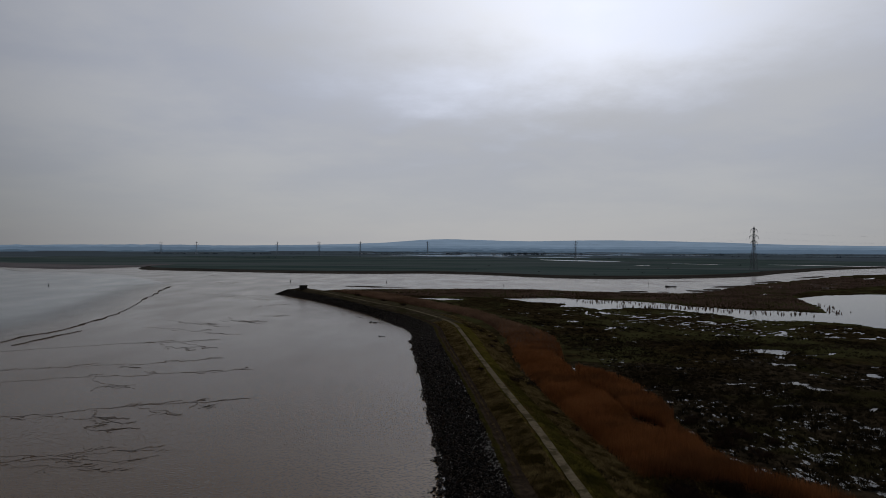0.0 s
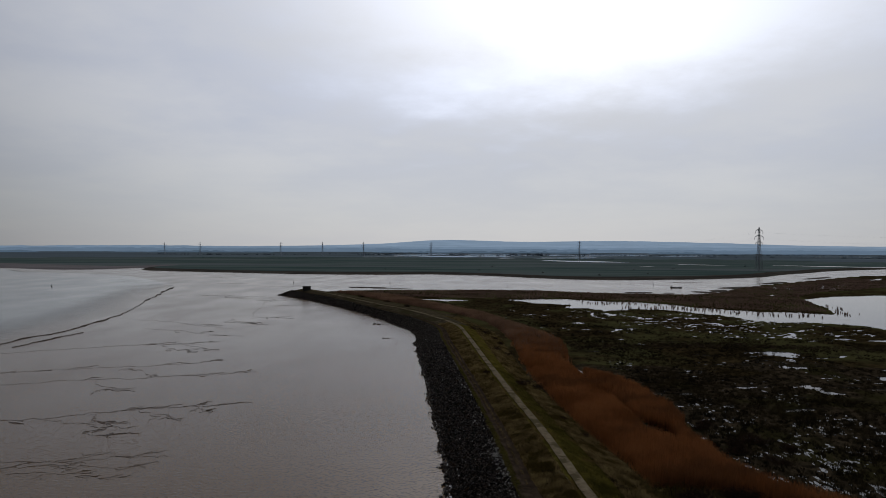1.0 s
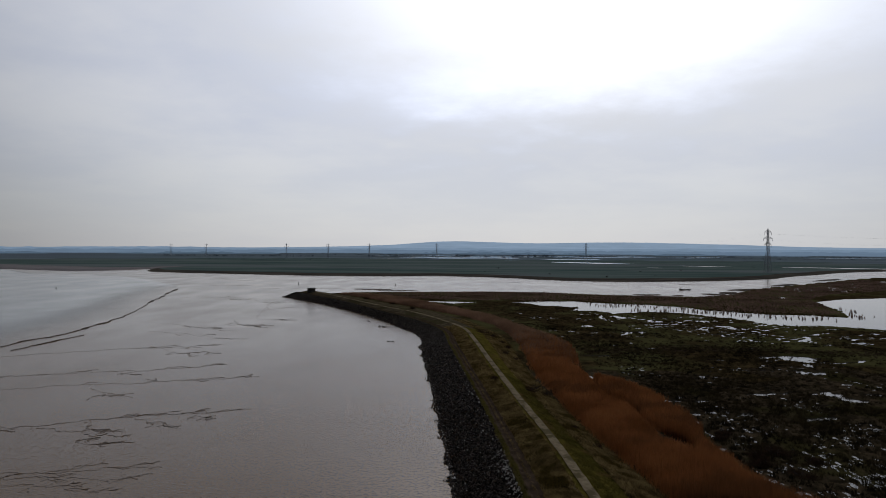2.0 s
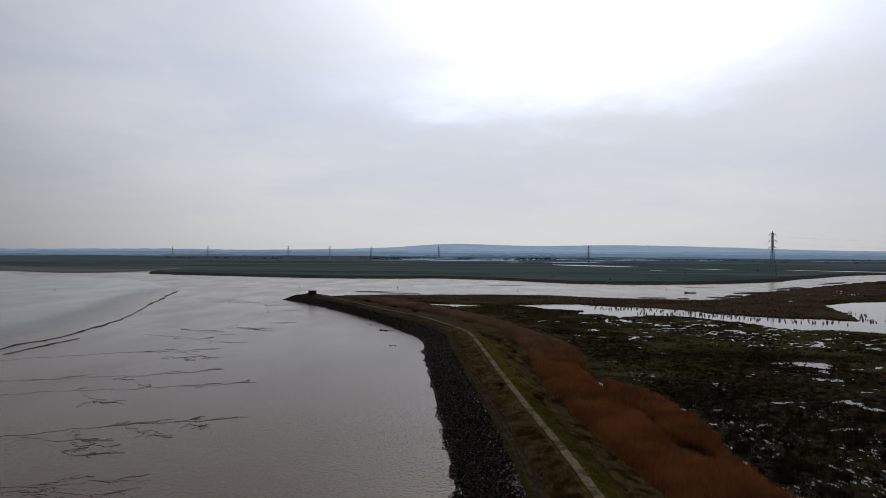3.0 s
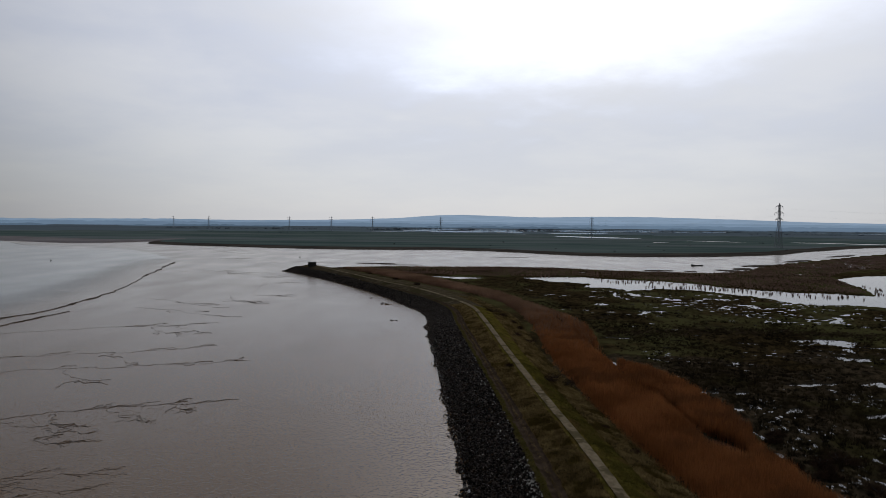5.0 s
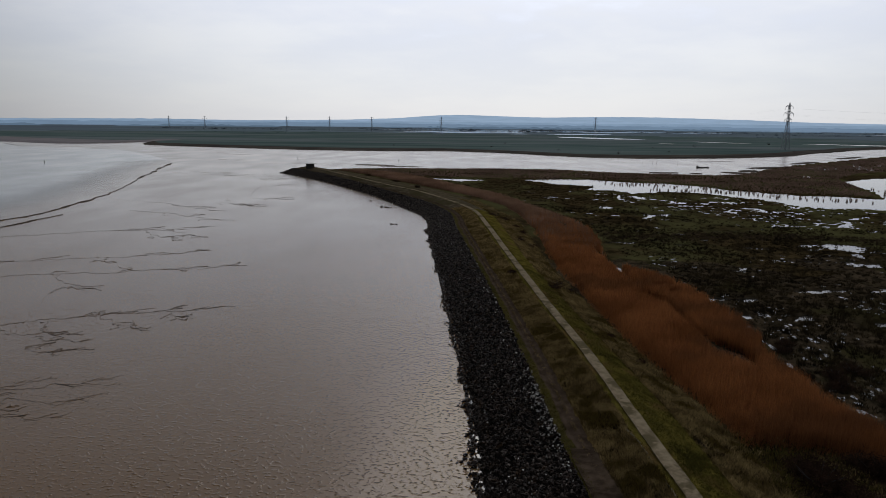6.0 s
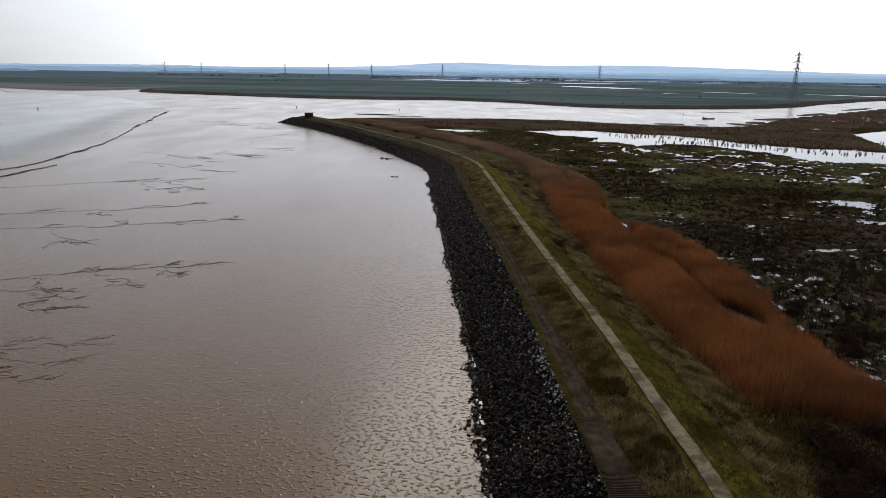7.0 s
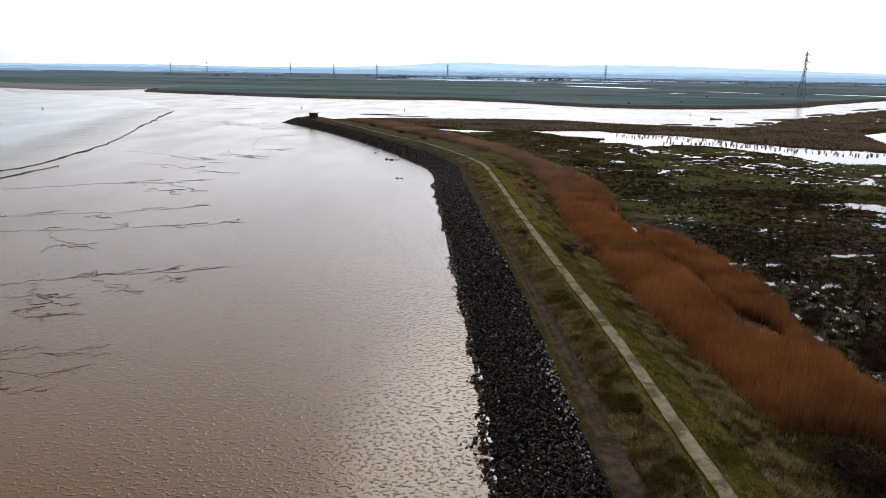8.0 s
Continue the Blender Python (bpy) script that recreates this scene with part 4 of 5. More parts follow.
# ---- stones of the bank's foot ----
def stones():
    rng = np.random.default_rng(11)
    shapes = [rock_shape(rng, 8 + k % 4) for k in range(14)]
    y_at = W_S[:, 1]
    spots = []
    for s0, s1, n, lo, hi in ((-58, 40, 4200, 0.45, 0.80), (40, 108, 11500, 0.20, 0.50), (108, 170, 7600, 0.24, 0.56), (170, 260, 5600, 0.32, 0.70), (260, 330, 2400, 0.4, 0.85), (330, 420, 3000, 0.5, 0.95)):
        a = np.interp(s0, y_at, np.arange(STATIONS))
        b = np.interp(s1, y_at, np.arange(STATIONS))
        s = rng.uniform(a, b, n)
        u = rng.uniform(0, 1, n)
        spots.append(np.column_stack([s, 0.01 + 0.99 * u, rng.uniform(lo, hi, n) * rng.uniform(0.7, 1.15, n)]))
        m = n // 9
        spots.append(np.column_stack([rng.uniform(a, b, m), -np.abs(rng.normal(0, 0.075, m)), rng.uniform(lo * 0.8, hi, m)]))
        spots[-1][:, 1] *= 0.2 + 1.3 * np.clip(0.2 + bumps(np.column_stack([spots[-1][:, 0], 0 * spots[-1][:, 0]]), 5.0, 281, 3), 0, 1)
    q = np.vstack(spots)
    v = bank_point(q[:, 0], q[:, 1])
    v[:, 2] = np.maximum(v[:, 2], -0.02) + 0.08 * q[:, 2] + rng.uniform(-0.05, 0.10, len(v))
    near = np.where((v[:, 1] > 76) & (v[:, 1] < 92))[0]
    near = near[np.argsort(v[near, 1])][:300]
    rest = np.setdiff1d(np.arange(len(v)), near)
    armour = tagged(new("rock_armour"), "dark wet rock armour lining the bank's foot", "rock armour")
    patch = bumps(v[rest, :2], (3.0, 5.0), 280, 3)
    top = step01(q[rest, 1], 0.70, 0.95) * step01(patch, -0.25, 0.3) * (1 - 0.85 * step01(v[rest, 1], 104, 190))
    low = step01(-q[rest, 1], -0.05, 0.0)
    # pale specks, partly standing in for glints on the wet armour
    pale = rest[rng.random(len(rest)) < 0.008 + 0.22 * top + 0.45 * step01(q[rest, 1], 0.72, 0.95) * np.exp(-((v[rest, 1] - 90) / 7.0) ** 2) + 0.10 * low + 0.05 * step01(patch, 0.2, 0.5) * (1 - step01(v[rest, 1], 100, 150))]
    dark = np.setdiff1d(rest, pale)
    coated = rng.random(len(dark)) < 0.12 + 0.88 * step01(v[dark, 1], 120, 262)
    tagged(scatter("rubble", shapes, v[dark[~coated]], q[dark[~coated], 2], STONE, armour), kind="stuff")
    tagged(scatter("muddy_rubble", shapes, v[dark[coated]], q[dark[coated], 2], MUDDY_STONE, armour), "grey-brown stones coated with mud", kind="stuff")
    tagged(scatter("pale_glint_rubble", shapes, v[pale] + (0, 0, 0.10), q[pale, 2] * rng.uniform(0.3, 0.6, len(pale)) * (1 + 0.15 * step01(q[pale, 1], 0.7, 0.9)), PALE_GLINT_STONE, armour), "pale stones, also painting the white glints of wet ones", kind="stuff")
    meshes = []
    for sv, st in shapes:
        me = bpy.data.meshes.new("stone")
        me.from_pydata(sv.tolist(), [], st.tolist())
        me.materials.append(STONE)
        meshes.append(me)
    for i in near:
        ob = new("stone", meshes[int(rng.integers(0, len(meshes)))])
        ob.parent = armour
        k = float(q[i, 2])
        ob.matrix_basis = Matrix.LocRotScale(Vector(v[i]), Euler((rng.uniform(-0.3, 0.3), rng.uniform(-0.3, 0.3), rng.uniform(0, 6.28))), (k, k, k))
    # a few stones lying loose on the mud
    for x, y, k in ((-21.6, 267.2, 2.2), (-19.8, 266.3, 2.0), (-18.2, 266.6, 1.3), (-14.9, 227, 1.5), (-13.6, 226.6, 1.0), (-27.5, 285, 1.4), (-10.2, 214.0, 0.7), (1.4, 86.9, 0.45), (0.9, 87.3, 0.3)):
        ob = tagged(new("boulder", meshes[int(rng.integers(0, len(meshes)))]), "dark boulder lying on the wet mud", "boulder", "boulders on the mud")
        ob.matrix_basis = Matrix.LocRotScale((x, y, 0.06 * k), Euler((0.1, 0.05, rng.uniform(0, 6.28))), (k * 1.5, k * 0.9, k * 0.4))


stones()


def puddles():
    """Shallow pools left between the lowest stones."""
    rng = np.random.default_rng(31)
    s = np.concatenate([rng.uniform(station_of(70), station_of(100), 44), rng.uniform(station_of(96), station_of(190), 30)])
    u = rng.uniform(-0.05, 0.05, len(s))
    for k, c in enumerate(bank_point(s, u)):
        t = np.linspace(0, 2 * np.pi, 25)[:-1]
        rim = 1 + 0.6 * bumps(np.column_stack([np.cos(t) * 2, np.sin(t) * 2]) + 7 * k, 0.9, 300, 3)
        a, b = rng.uniform(0.06, 0.22), rng.uniform(0.10, 0.40)
        z = max(0.06, float(c[2]) + 0.16)
        top = np.column_stack([c[0] + a * rim * np.cos(t), c[1] + b * rim * np.sin(t), np.full(24, z)])
        tagged(mesh_object("puddle", top, [list(range(24))], POND), "small bright puddle between the lowest stones", "puddle", "puddles among the stones", "structure")


puddles()


# ---- matting over the track ----
def build_matting():
    """A ribbed erosion mat: cross ribs and cords, each with its own thickness."""
    V, F = [], []
    def bar(a, b, w, h):
        d = b - a
        n = np.array([-d[1], d[0], 0.0])
        n = n / (np.linalg.norm(n) + 1e-9) * w
        k = len(V)
        V.extend([a - n, a + n, a + n * 0.6 + (0, 0, h), a - n * 0.6 + (0, 0, h), b - n, b + n, b + n * 0.6 + (0, 0, h), b - n * 0.6 + (0, 0, h)])
        F.extend([(k, k + 3, k + 7, k + 4), (k + 3, k + 2, k + 6, k + 7), (k + 2, k + 1, k + 5, k + 6)])
    s0, s1 = station_of(58), station_of(84.5)
    for s in np.arange(s0, s1, 0.20):
        u1 = 1.37
        fray = max(0.0, (s - s1 + 9) / 9) ** 2
        if bumps(np.array([[s * 0.3, 3.0]]), 1.0, 291)[0] < 1.6 * fray - 1.0:
            continue
        us = np.linspace(1.03 + 0.04 * fray, u1 - 0.05 * fray, 8)
        p = bank_point(np.full(8, s), us) + (0, 0, 0.02)
        p[:, 2] += 0.02 * bumps(p[:, :2], 1.2, 290)
        for a, b in zip(p[:-1], p[1:]):
            bar(a, b, 0.05, 0.05)
    tagged(mesh_object("erosion_mat", np.array(V), np.array(F), MATTING), "brown ribbed erosion mat laid over the dirt track", "matting", kind="structure")


# ---- grass, reeds and rushes ----
def grasses():
    rng = np.random.default_rng(5)
    tuft = [blade_shape(rng, 7, 0.35, 0.075, 0.6) for _ in range(5)]
    flat = [blade_shape(rng, 6, 0.45, 0.06, 0.8, 0.3) for _ in range(4)]

    def strip(name, u0, u1, y0, y1, n, lo, hi, shapes, mat, label, clump):
        s = rng.uniform(station_of(y0), station_of(y1), n)
        u = rng.uniform(u0, u1, n)
        v = bank_point(s, u)
        keep = bumps(v[:, :2], clump, 240, 3) + rng.uniform(-0.7, 0.7, n) > -0.15
        v = v[keep]
        tagged(scatter(name, shapes, v, rng.uniform(lo, hi, len(v)), mat), label, "grass", kind="stuff")

    strip("rough_grass", 1.36, 1.82, 55, 130, 30000, 0.20, 0.55, tuft, STRAW, "tangled straw-coloured rough grass on the bank", 3.0)
    strip("rough_grass", 1.36, 1.82, 130, 240, 9000, 0.3, 0.65, tuft, STRAW, "tangled straw-coloured rough grass on the bank", 4.0)
    strip("rough_grass", 1.36, 1.82, 55, 130, 5000, 0.20, 0.45, tuft, TUSSOCK, "dark dead stalks among the rough grass", 1.6)
    strip("rough_grass", 2.46, 3.02, 55, 130, 7000, 0.20, 0.45, tuft, TUSSOCK, "dark dead stalks among the rough grass", 1.6)
    strip("short_grass", 2.10, 2.60, 55, 150, 22000, 0.12, 0.30, flat, GREEN, "short olive green grass beside the path", 2.5)
    strip("rough_grass", 2.46, 3.19, 55, 150, 28000, 0.25, 0.6, tuft, STRAW, "tangled straw-coloured grass at the bank's toe", 3.0)
    strip("rough_grass", 2.4, 3.19, 150, 260, 12000, 0.3, 0.6, tuft, STRAW, "tangled straw-coloured grass at the bank's toe", 5.0)
    strip("rough_grass", 1.33, 1.39, 55, 200, 3000, 0.12, 0.35, flat, STRAW, "thin dry grass creeping over the track's edge", 2.0)
    strip("rough_grass", 1.20, 1.25, 55, 200, 2600, 0.08, 0.22, flat, STRAW, "thin worn grass creeping over the track's edge", 2.0)
    strip("short_grass", 1.895, 1.925, 55, 220, 2600, 0.10, 0.28, flat, GREEN, "short grass creeping over the path's edge", 1.5)
    strip("short_grass", 2.055, 2.085, 55, 220, 2600, 0.10, 0.28, flat, GREEN, "short grass creeping over the path's edge", 1.5)
    strip("short_grass", 1.01, 1.11, 55, 160, 4200, 0.10, 0.25, flat, GREEN, "thin worn grass above the stones", 2.0)



def build_worn_line():
    """A narrow trodden groove along the landward slope."""
    s = np.arange(station_of(50), station_of(150), 0.5)
    u = 2.0 + 0.02 * bumps(np.column_stack([s, s * 0]), 6, 295) + np.interp(s, [station_of(50), station_of(100), station_of(150)], [0.50, 0.52, 0.56])
    wide = 0.010 * np.clip(1 + 1.1 * bumps(np.column_stack([s, s * 0]), 4, 296, 3), 0.15, 2)
    cols = [bank_point(s, u + o * wide) + (0, 0, h) for o, h in ((-1.6, -0.02), (-1, 0.10), (0, 0.08), (1, 0.10), (1.6, -0.02))]
    tagged(mesh_object("worn_line", np.stack(cols, 1).reshape(-1, 3), sheet(5, len(s)), TRACK, smooth=True), "dark trodden groove running along the grass slope", "sheep track", kind="structure")


build_worn_line()
build_matting()
grasses()


def toe_grass():
    """Rank grass between the bank's toe and the thicket."""
    rng = np.random.default_rng(15)
    tuft = [blade_shape(rng, 8, 0.4, 0.07, 0.6, 0.4) for _ in range(5)]
    pts = rng.uniform((26.8, 60), (36, 91), (5200, 2))
    z = marsh_height(pts)
    for mat, pick in ((STRAW, np.arange(len(pts)) % 3 == 0), (GREEN, np.arange(len(pts)) % 3 == 1), (TUSSOCK, np.arange(len(pts)) % 3 == 2)):
        tagged(scatter("rank_grass", tuft, np.column_stack([pts[pick], np.maximum(z[pick], 0.75) - 0.05]), rng.uniform(0.3, 0.75, pick.sum()), mat), "rank mixed grass at the foot of the bank", "grass", kind="stuff")


toe_grass()


def in_outline(rng, poly, n):
    poly = np.asarray(poly, float)
    lo, hi = poly.min(0), poly.max(0)
    out = rng.uniform(lo, hi, (n, 2))
    return out[inside(out, poly)]


def reeds():
    rng = np.random.default_rng(9)
    fine = [blade_shape(rng, 6, 0.10, 0.014, 0.14, 0.75) for _ in range(6)]
    wide = [blade_shape(rng, 6, 0.20, 0.030, 0.16, 0.75) for _ in range(6)]
    broad = [blade_shape(rng, 5, 0.4, 0.07, 0.2, 0.7) for _ in range(5)]
    ditch = curve_points(DITCH, 3)
    left = np.vstack([[(44, 72), (41, 81), (36, 85.5), (31, 87.5)], REED_L])
    right = np.vstack([[(52, 74), (47, 84)], curve_points([p for p in REED_R if p[1] >= 90], 6)])
    bed = np.vstack([left, right[::-1]])
    for y0, y1, density, shapes, mat, name in ((70, 135, 26, fine, REED, "reed_bed"), (135, 190, 14, wide, REED, "reed_bed"), (190, 345, 7, wide, REED, "reed_bed"), (160, 430, 7, wide, FAR_REED, "reed_bed")):
        lo, hi = bed.min(0), bed.max(0)
        n = int((hi[0] - lo[0]) * (y1 - y0) * density)
        pts = np.column_stack([rng.uniform(lo[0], hi[0], n), rng.uniform(y0, y1, n)])
        d = depth_in(pts, bed) + 1.0 * bumps(pts, 6, 250, 3)
        gap = away(pts, ditch) + 0.9 * bumps(pts, 5, 47)
        thin = bumps(pts, (8, 12), 251, 3)
        pts = pts[(d > 0) & (gap > 0.45 + 1.5 * ditch_wide(pts)) & (thin + rng.uniform(-0.3, 1.2, n) > -0.1)]
        # the hazed copy takes over with distance
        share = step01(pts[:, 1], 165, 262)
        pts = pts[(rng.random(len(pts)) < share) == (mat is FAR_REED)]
        v = np.column_stack([pts, marsh_height(pts) - 0.1])
        toe = away(pts, left)
        h = (1.75 + 0.22 * bumps(pts, 16, 252, 3)) * step01(toe, -0.6, 2.5) + 0.3
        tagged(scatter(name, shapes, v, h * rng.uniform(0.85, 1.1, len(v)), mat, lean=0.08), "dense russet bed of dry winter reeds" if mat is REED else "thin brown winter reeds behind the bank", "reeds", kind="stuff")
    strip = [(-40, 405), (-40, 448), (38, 459), (73, 454), (104, 436), (150, 422), (168, 422), (196, 445), (222, 480), (300, 555), (420, 665), (420, 560), (300, 470), (262, 447), (222, 402),
             (210, 372), (194, 332), (183, 308), (150, 321), (134, 336), (126, 358), (88, 383), (44, 386), (10, 388)]
    pts = in_outline(rng, strip, 120000)
    pts = pts[bumps(pts, (20, 10), 255, 3) + rng.uniform(-0.5, 0.8, len(pts)) > -0.1]
    z = marsh_height(pts)
    pts, z = pts[z > 0.35], z[z > 0.35]
    tagged(scatter("reed_bed", broad, np.column_stack([pts, z - 0.1]), rng.uniform(0.8, 1.4, len(pts)) * 1.0, DULL_REED, lean=0.05), "dull brown reeds along the river and ponds", "reeds", kind="stuff")
    # clumps standing in the pond, one by one
    sv, st = blade_shape(rng, 46, 0.55, 0.05, 0.25, 0.6)
    me = bpy.data.meshes.new("reed_clump")
    me.from_pydata(sv.tolist(), [], st.tolist())
    me.materials.append(DULL_REED)
    rows = [([(84, 366), (100, 356), (118, 348)], 46, 6.0), ([(96, 333), (112, 330), (128, 318)], 34, 2.5), ([(120, 344), (136, 318), (150, 303), (172, 292)], 70, 4.0), ([(184, 300), (200, 322), (204, 345)], 26, 4.0)]
    for line, n, wander in rows:
        c = curve_points(line, 1.0)
        for _ in range(n):
            x, y = c[rng.integers(0, len(c))] + rng.normal(0, 1.0, 2) * (wander * 0.5, wander)
            h = rng.uniform(0.8, 1.6)
            ob = tagged(new("reed_clump", me), "dark clump of dead reeds standing in pond water", "reeds", "reed clumps in the pond")
            ob.matrix_basis = Matrix.LocRotScale((x, y, 0.62), Euler((0, 0, rng.uniform(0, 6.28))), (h * 0.45, h * 0.45, h))


reeds()


def rushes():
    rng = np.random.default_rng(13)
    shapes = [blade_shape(rng, 13, 0.5, 0.075, 0.6, 0.35) for _ in range(6)]
    spots = []
    for poly, n in (([(36, 84), (45, 140), (41, 170), (42, 230), (26, 275), (60, 262), (90, 225), (130, 215), (150, 170), (70, 84)], 64000),
                    ([(5, 330), (-8, 380), (30, 400), (110, 320), (150, 285), (170, 240), (130, 215), (90, 225), (50, 255)], 26000)):
        pts = in_outline(rng, poly, n)
        keep = bumps(pts, (11, 9), 260, 3) + rng.uniform(-0.6, 0.45, len(pts)) > 0.0
        spots.append(pts[keep])
    pts = in_outline(rng, [(40, 84), (44, 112), (48, 140), (44, 170), (70, 165), (84, 130), (72, 84)], 11000)
    spots.append(pts[bumps(pts, (5, 4), 262, 3) + rng.uniform(-0.5, 0.5, len(pts)) > -0.1])
    pts = np.vstack(spots)
    z = marsh_height(pts)
    pts, z = pts[z > 0.80], z[z > 0.80]
    tagged(scatter("rush_tussocks", shapes, np.column_stack([pts, z - 0.05]), 0.25 + 0.75 * rng.random(len(pts)) ** 2, TUSSOCK), "dark rush tussocks scattered over the salt marsh", "rushes", kind="stuff")
    # a taller brown fringe along the old counter wall across the marsh
    line = curve_points([(42, 200), (58, 202), (74, 206), (88, 205), (102, 202), (125, 197), (160, 192)], 1.0)
    pts = line[rng.integers(0, len(line), 2600)] + rng.normal(0, 1.0, (2600, 2)) * (2.5, 3.6)
    z = marsh_height(pts)
    pts, z = pts[z > 0.6], z[z > 0.6]
    tagged(scatter("sedge_belt", shapes, np.column_stack([pts, z - 0.05]), rng.uniform(0.3, 0.7, len(pts)), SEDGE), "brown belt of dead sedge crossing the marsh", "sedge", kind="stuff")


rushes()


def leaf_cloud(rng, n, leaf, shape):
    """Small leaves and twig ends inside an uneven dome."""
    V, T = [], []
    lobes = rng.uniform(-0.6, 0.6, (5, 3)) * (1, 1, 0.5)
    for _ in range(n):
        c = lobes[rng.integers(0, 5)] + rng.normal(0, 0.26, 3)
        c = c * shape
        c[2] = abs(c[2]) + 0.03
        a, b = rng.normal(size=3), rng.normal(size=3)
        a, b = a / np.linalg.norm(a) * leaf, b / np.linalg.norm(b) * leaf
        k = len(V)
        V += [c, c + a * 1.9, c + b * 0.35]
        T.append((k, k + 1, k + 2))
    return np.array(V), np.array(T)


def build_bush(x, y, z, r, h, seed, label, leaves=900):
    rng = np.random.default_rng(seed)
    bush = tagged(new("bush"), label, "bush", "bushes on the bank")
    bush.location = (x, y, z)
    for _ in range(5):
        bm = bmesh.new()
        a = rng.uniform(0, 6.28)
        d = Vector((math.cos(a) * 0.5 * r, math.sin(a) * 0.5 * r, h * 0.7))
        bmesh.ops.create_cone(bm, cap_ends=True, segments=5, radius1=0.05 + 0.012 * r, radius2=0.015, depth=d.length)
        bm.transform(Matrix.Translation(d / 2) @ d.to_track_quat("Z", "Y").to_matrix().to_4x4())
        part("stem", bm, TIMBER, bush)
    sv, st = leaf_cloud(rng, leaves, 0.16 + 0.03 * r, (r, r, h))
    mesh_object("crown", sv, st, TWIG, parent=bush)


for _k, (_x, _y, _r, _h) in enumerate([(16.0, 228, 2.3, 1.5), (18.2, 224, 1.8, 1.1), (20.5, 214, 1.2, 0.8), (19.0, 189, 1.8, 1.1), (21.6, 186, 1.5, 0.9), (20.2, 144.5, 1.9, 1.2), (18.7, 140.5, 1.4, 0.8), (22.0, 142.5, 1.6, 1.0), (21, 204, 1.0, 0.8), (-10, 309, 1.6, 1.2),
                                       (-38, 372, 1.8, 1.4), (-30, 396, 2.6, 1.6), (-22, 340, 1.5, 1.2), (22.6, 117, 0.6, 0.6), (24.0, 108, 0.7, 0.7), (12.3, 147, 0.8, 0.5)]):
    _i = int(np.argmin(np.linalg.norm(P_S - (_x, _y), axis=1)))
    _d = np.linalg.norm(L_S[_i] - P_S[_i])
    _u = 2 + min(1.0, np.linalg.norm(np.array((_x, _y)) - P_S[_i]) / _d) * (1 if _x > P_S[_i][0] else -0.6)
    build_bush(_x, _y, float(bank_point([_i], [_u])[0, 2]) - 0.1, _r * 1.25, _h * 1.15, 400 + _k, "dark leafless bramble bush on the bank's grass slope")
for _k, (_x, _y, _r, _h) in enumerate([(31, 82, 3.6, 2.2), (34.5, 77, 3.8, 2.4), (29.5, 76, 2.8, 1.8), (37, 84, 2.6, 1.7), (32, 70, 4.0, 2.4), (30, 62, 3.5, 2.2), (39, 78, 3.0, 2.0)]):
    build_bush(_x, _y, 0.85, _r, _h, 450 + _k, "broad dark bramble thicket beside the reed bed", 5200)

for _k, (_x, _y, _r, _h) in enumerate([(46.5, 105.5, 2.2, 1.2), (49.5, 107.5, 2.4, 1.2), (45.2, 102.5, 1.6, 1.0), (45.0, 115.0, 1.5, 0.9), (46.8, 117.5, 1.6, 0.9), (52.5, 104.0, 1.8, 1.0), (48.0, 98.0, 1.8, 1.1)]):
    build_bush(_x, _y, 0.85, _r, _h, 520 + _k, "low dark scrub bush at the wet marsh edge", 1500)


# ---- the blockhouse at the point ----
def box(bm, x, y, z, sx, sy, sz, turn=0.0, bevel=0.0):
    made = bmesh.ops.create_cube(bm, size=1.0, matrix=Matrix.LocRotScale((x, y, z), Euler((0, 0, turn)), (sx, sy, sz)))
    if bevel:
        bmesh.ops.bevel(bm, geom=list({e for v in made["verts"] for e in v.link_edges}), offset=bevel, segments=1, affect="EDGES")


def build_blockhouse(x, y, z):
    hut = tagged(new("blockhouse"), "squat weathered concrete blockhouse standing on the point", "blockhouse")
    hut.location, hut.rotation_euler = (x, y, z), (0, 0, 0.25)
    bm = bmesh.new()
    for sx, sy, px, py in ((4.6, 0.4, 0, 1.9), (0.4, 3.4, -2.1, 0), (0.4, 3.4, 2.1, 0)):
        box(bm, px, py, 0.95, sx, sy, 2.3, 0, 0.04)
    for px, w in ((-1.65, 1.3), (1.65, 1.3)):
        box(bm, px, -1.9, 0.95, w, 0.4, 2.3, 0, 0.04)
    box(bm, 0, -1.9, 0.45, 2.0, 0.4, 1.3, 0, 0.03)
    box(bm, 0, -1.9, 1.85, 2.0, 0.4, 0.5, 0, 0.03)
    part("wall", bm, CONCRETE, hut)
    bm = bmesh.new()
    box(bm, 0, 0, 2.27, 4.75, 4.35, 0.34, 0, 0.06)
    part("roof", bm, CONCRETE, hut)
    # a dark panel closes the slit, the inside's shade as its colour
    bm = bmesh.new()
    box(bm, 0, -1.72, 1.35, 2.0, 0.06, 0.5)
    part("embrasure_panel", bm, TIMBER, hut, "dark panel painting the shade inside the slit")


build_blockhouse(-75.5, 411.0, float(bank_point([STATIONS - 21], [1.6])[0, 2]) + 0.25)


# ---- pylons and lines ----
def strut(bm, a, b, w):
    a, b = Vector(a), Vector(b)
    d = b - a
    bmesh.ops.create_cone(bm, cap_ends=True, segments=4, radius1=w, radius2=w, depth=d.length,
                          matrix=Matrix.Translation((a + b) / 2) @ d.to_track_quat("Z", "Y").to_matrix().to_4x4())


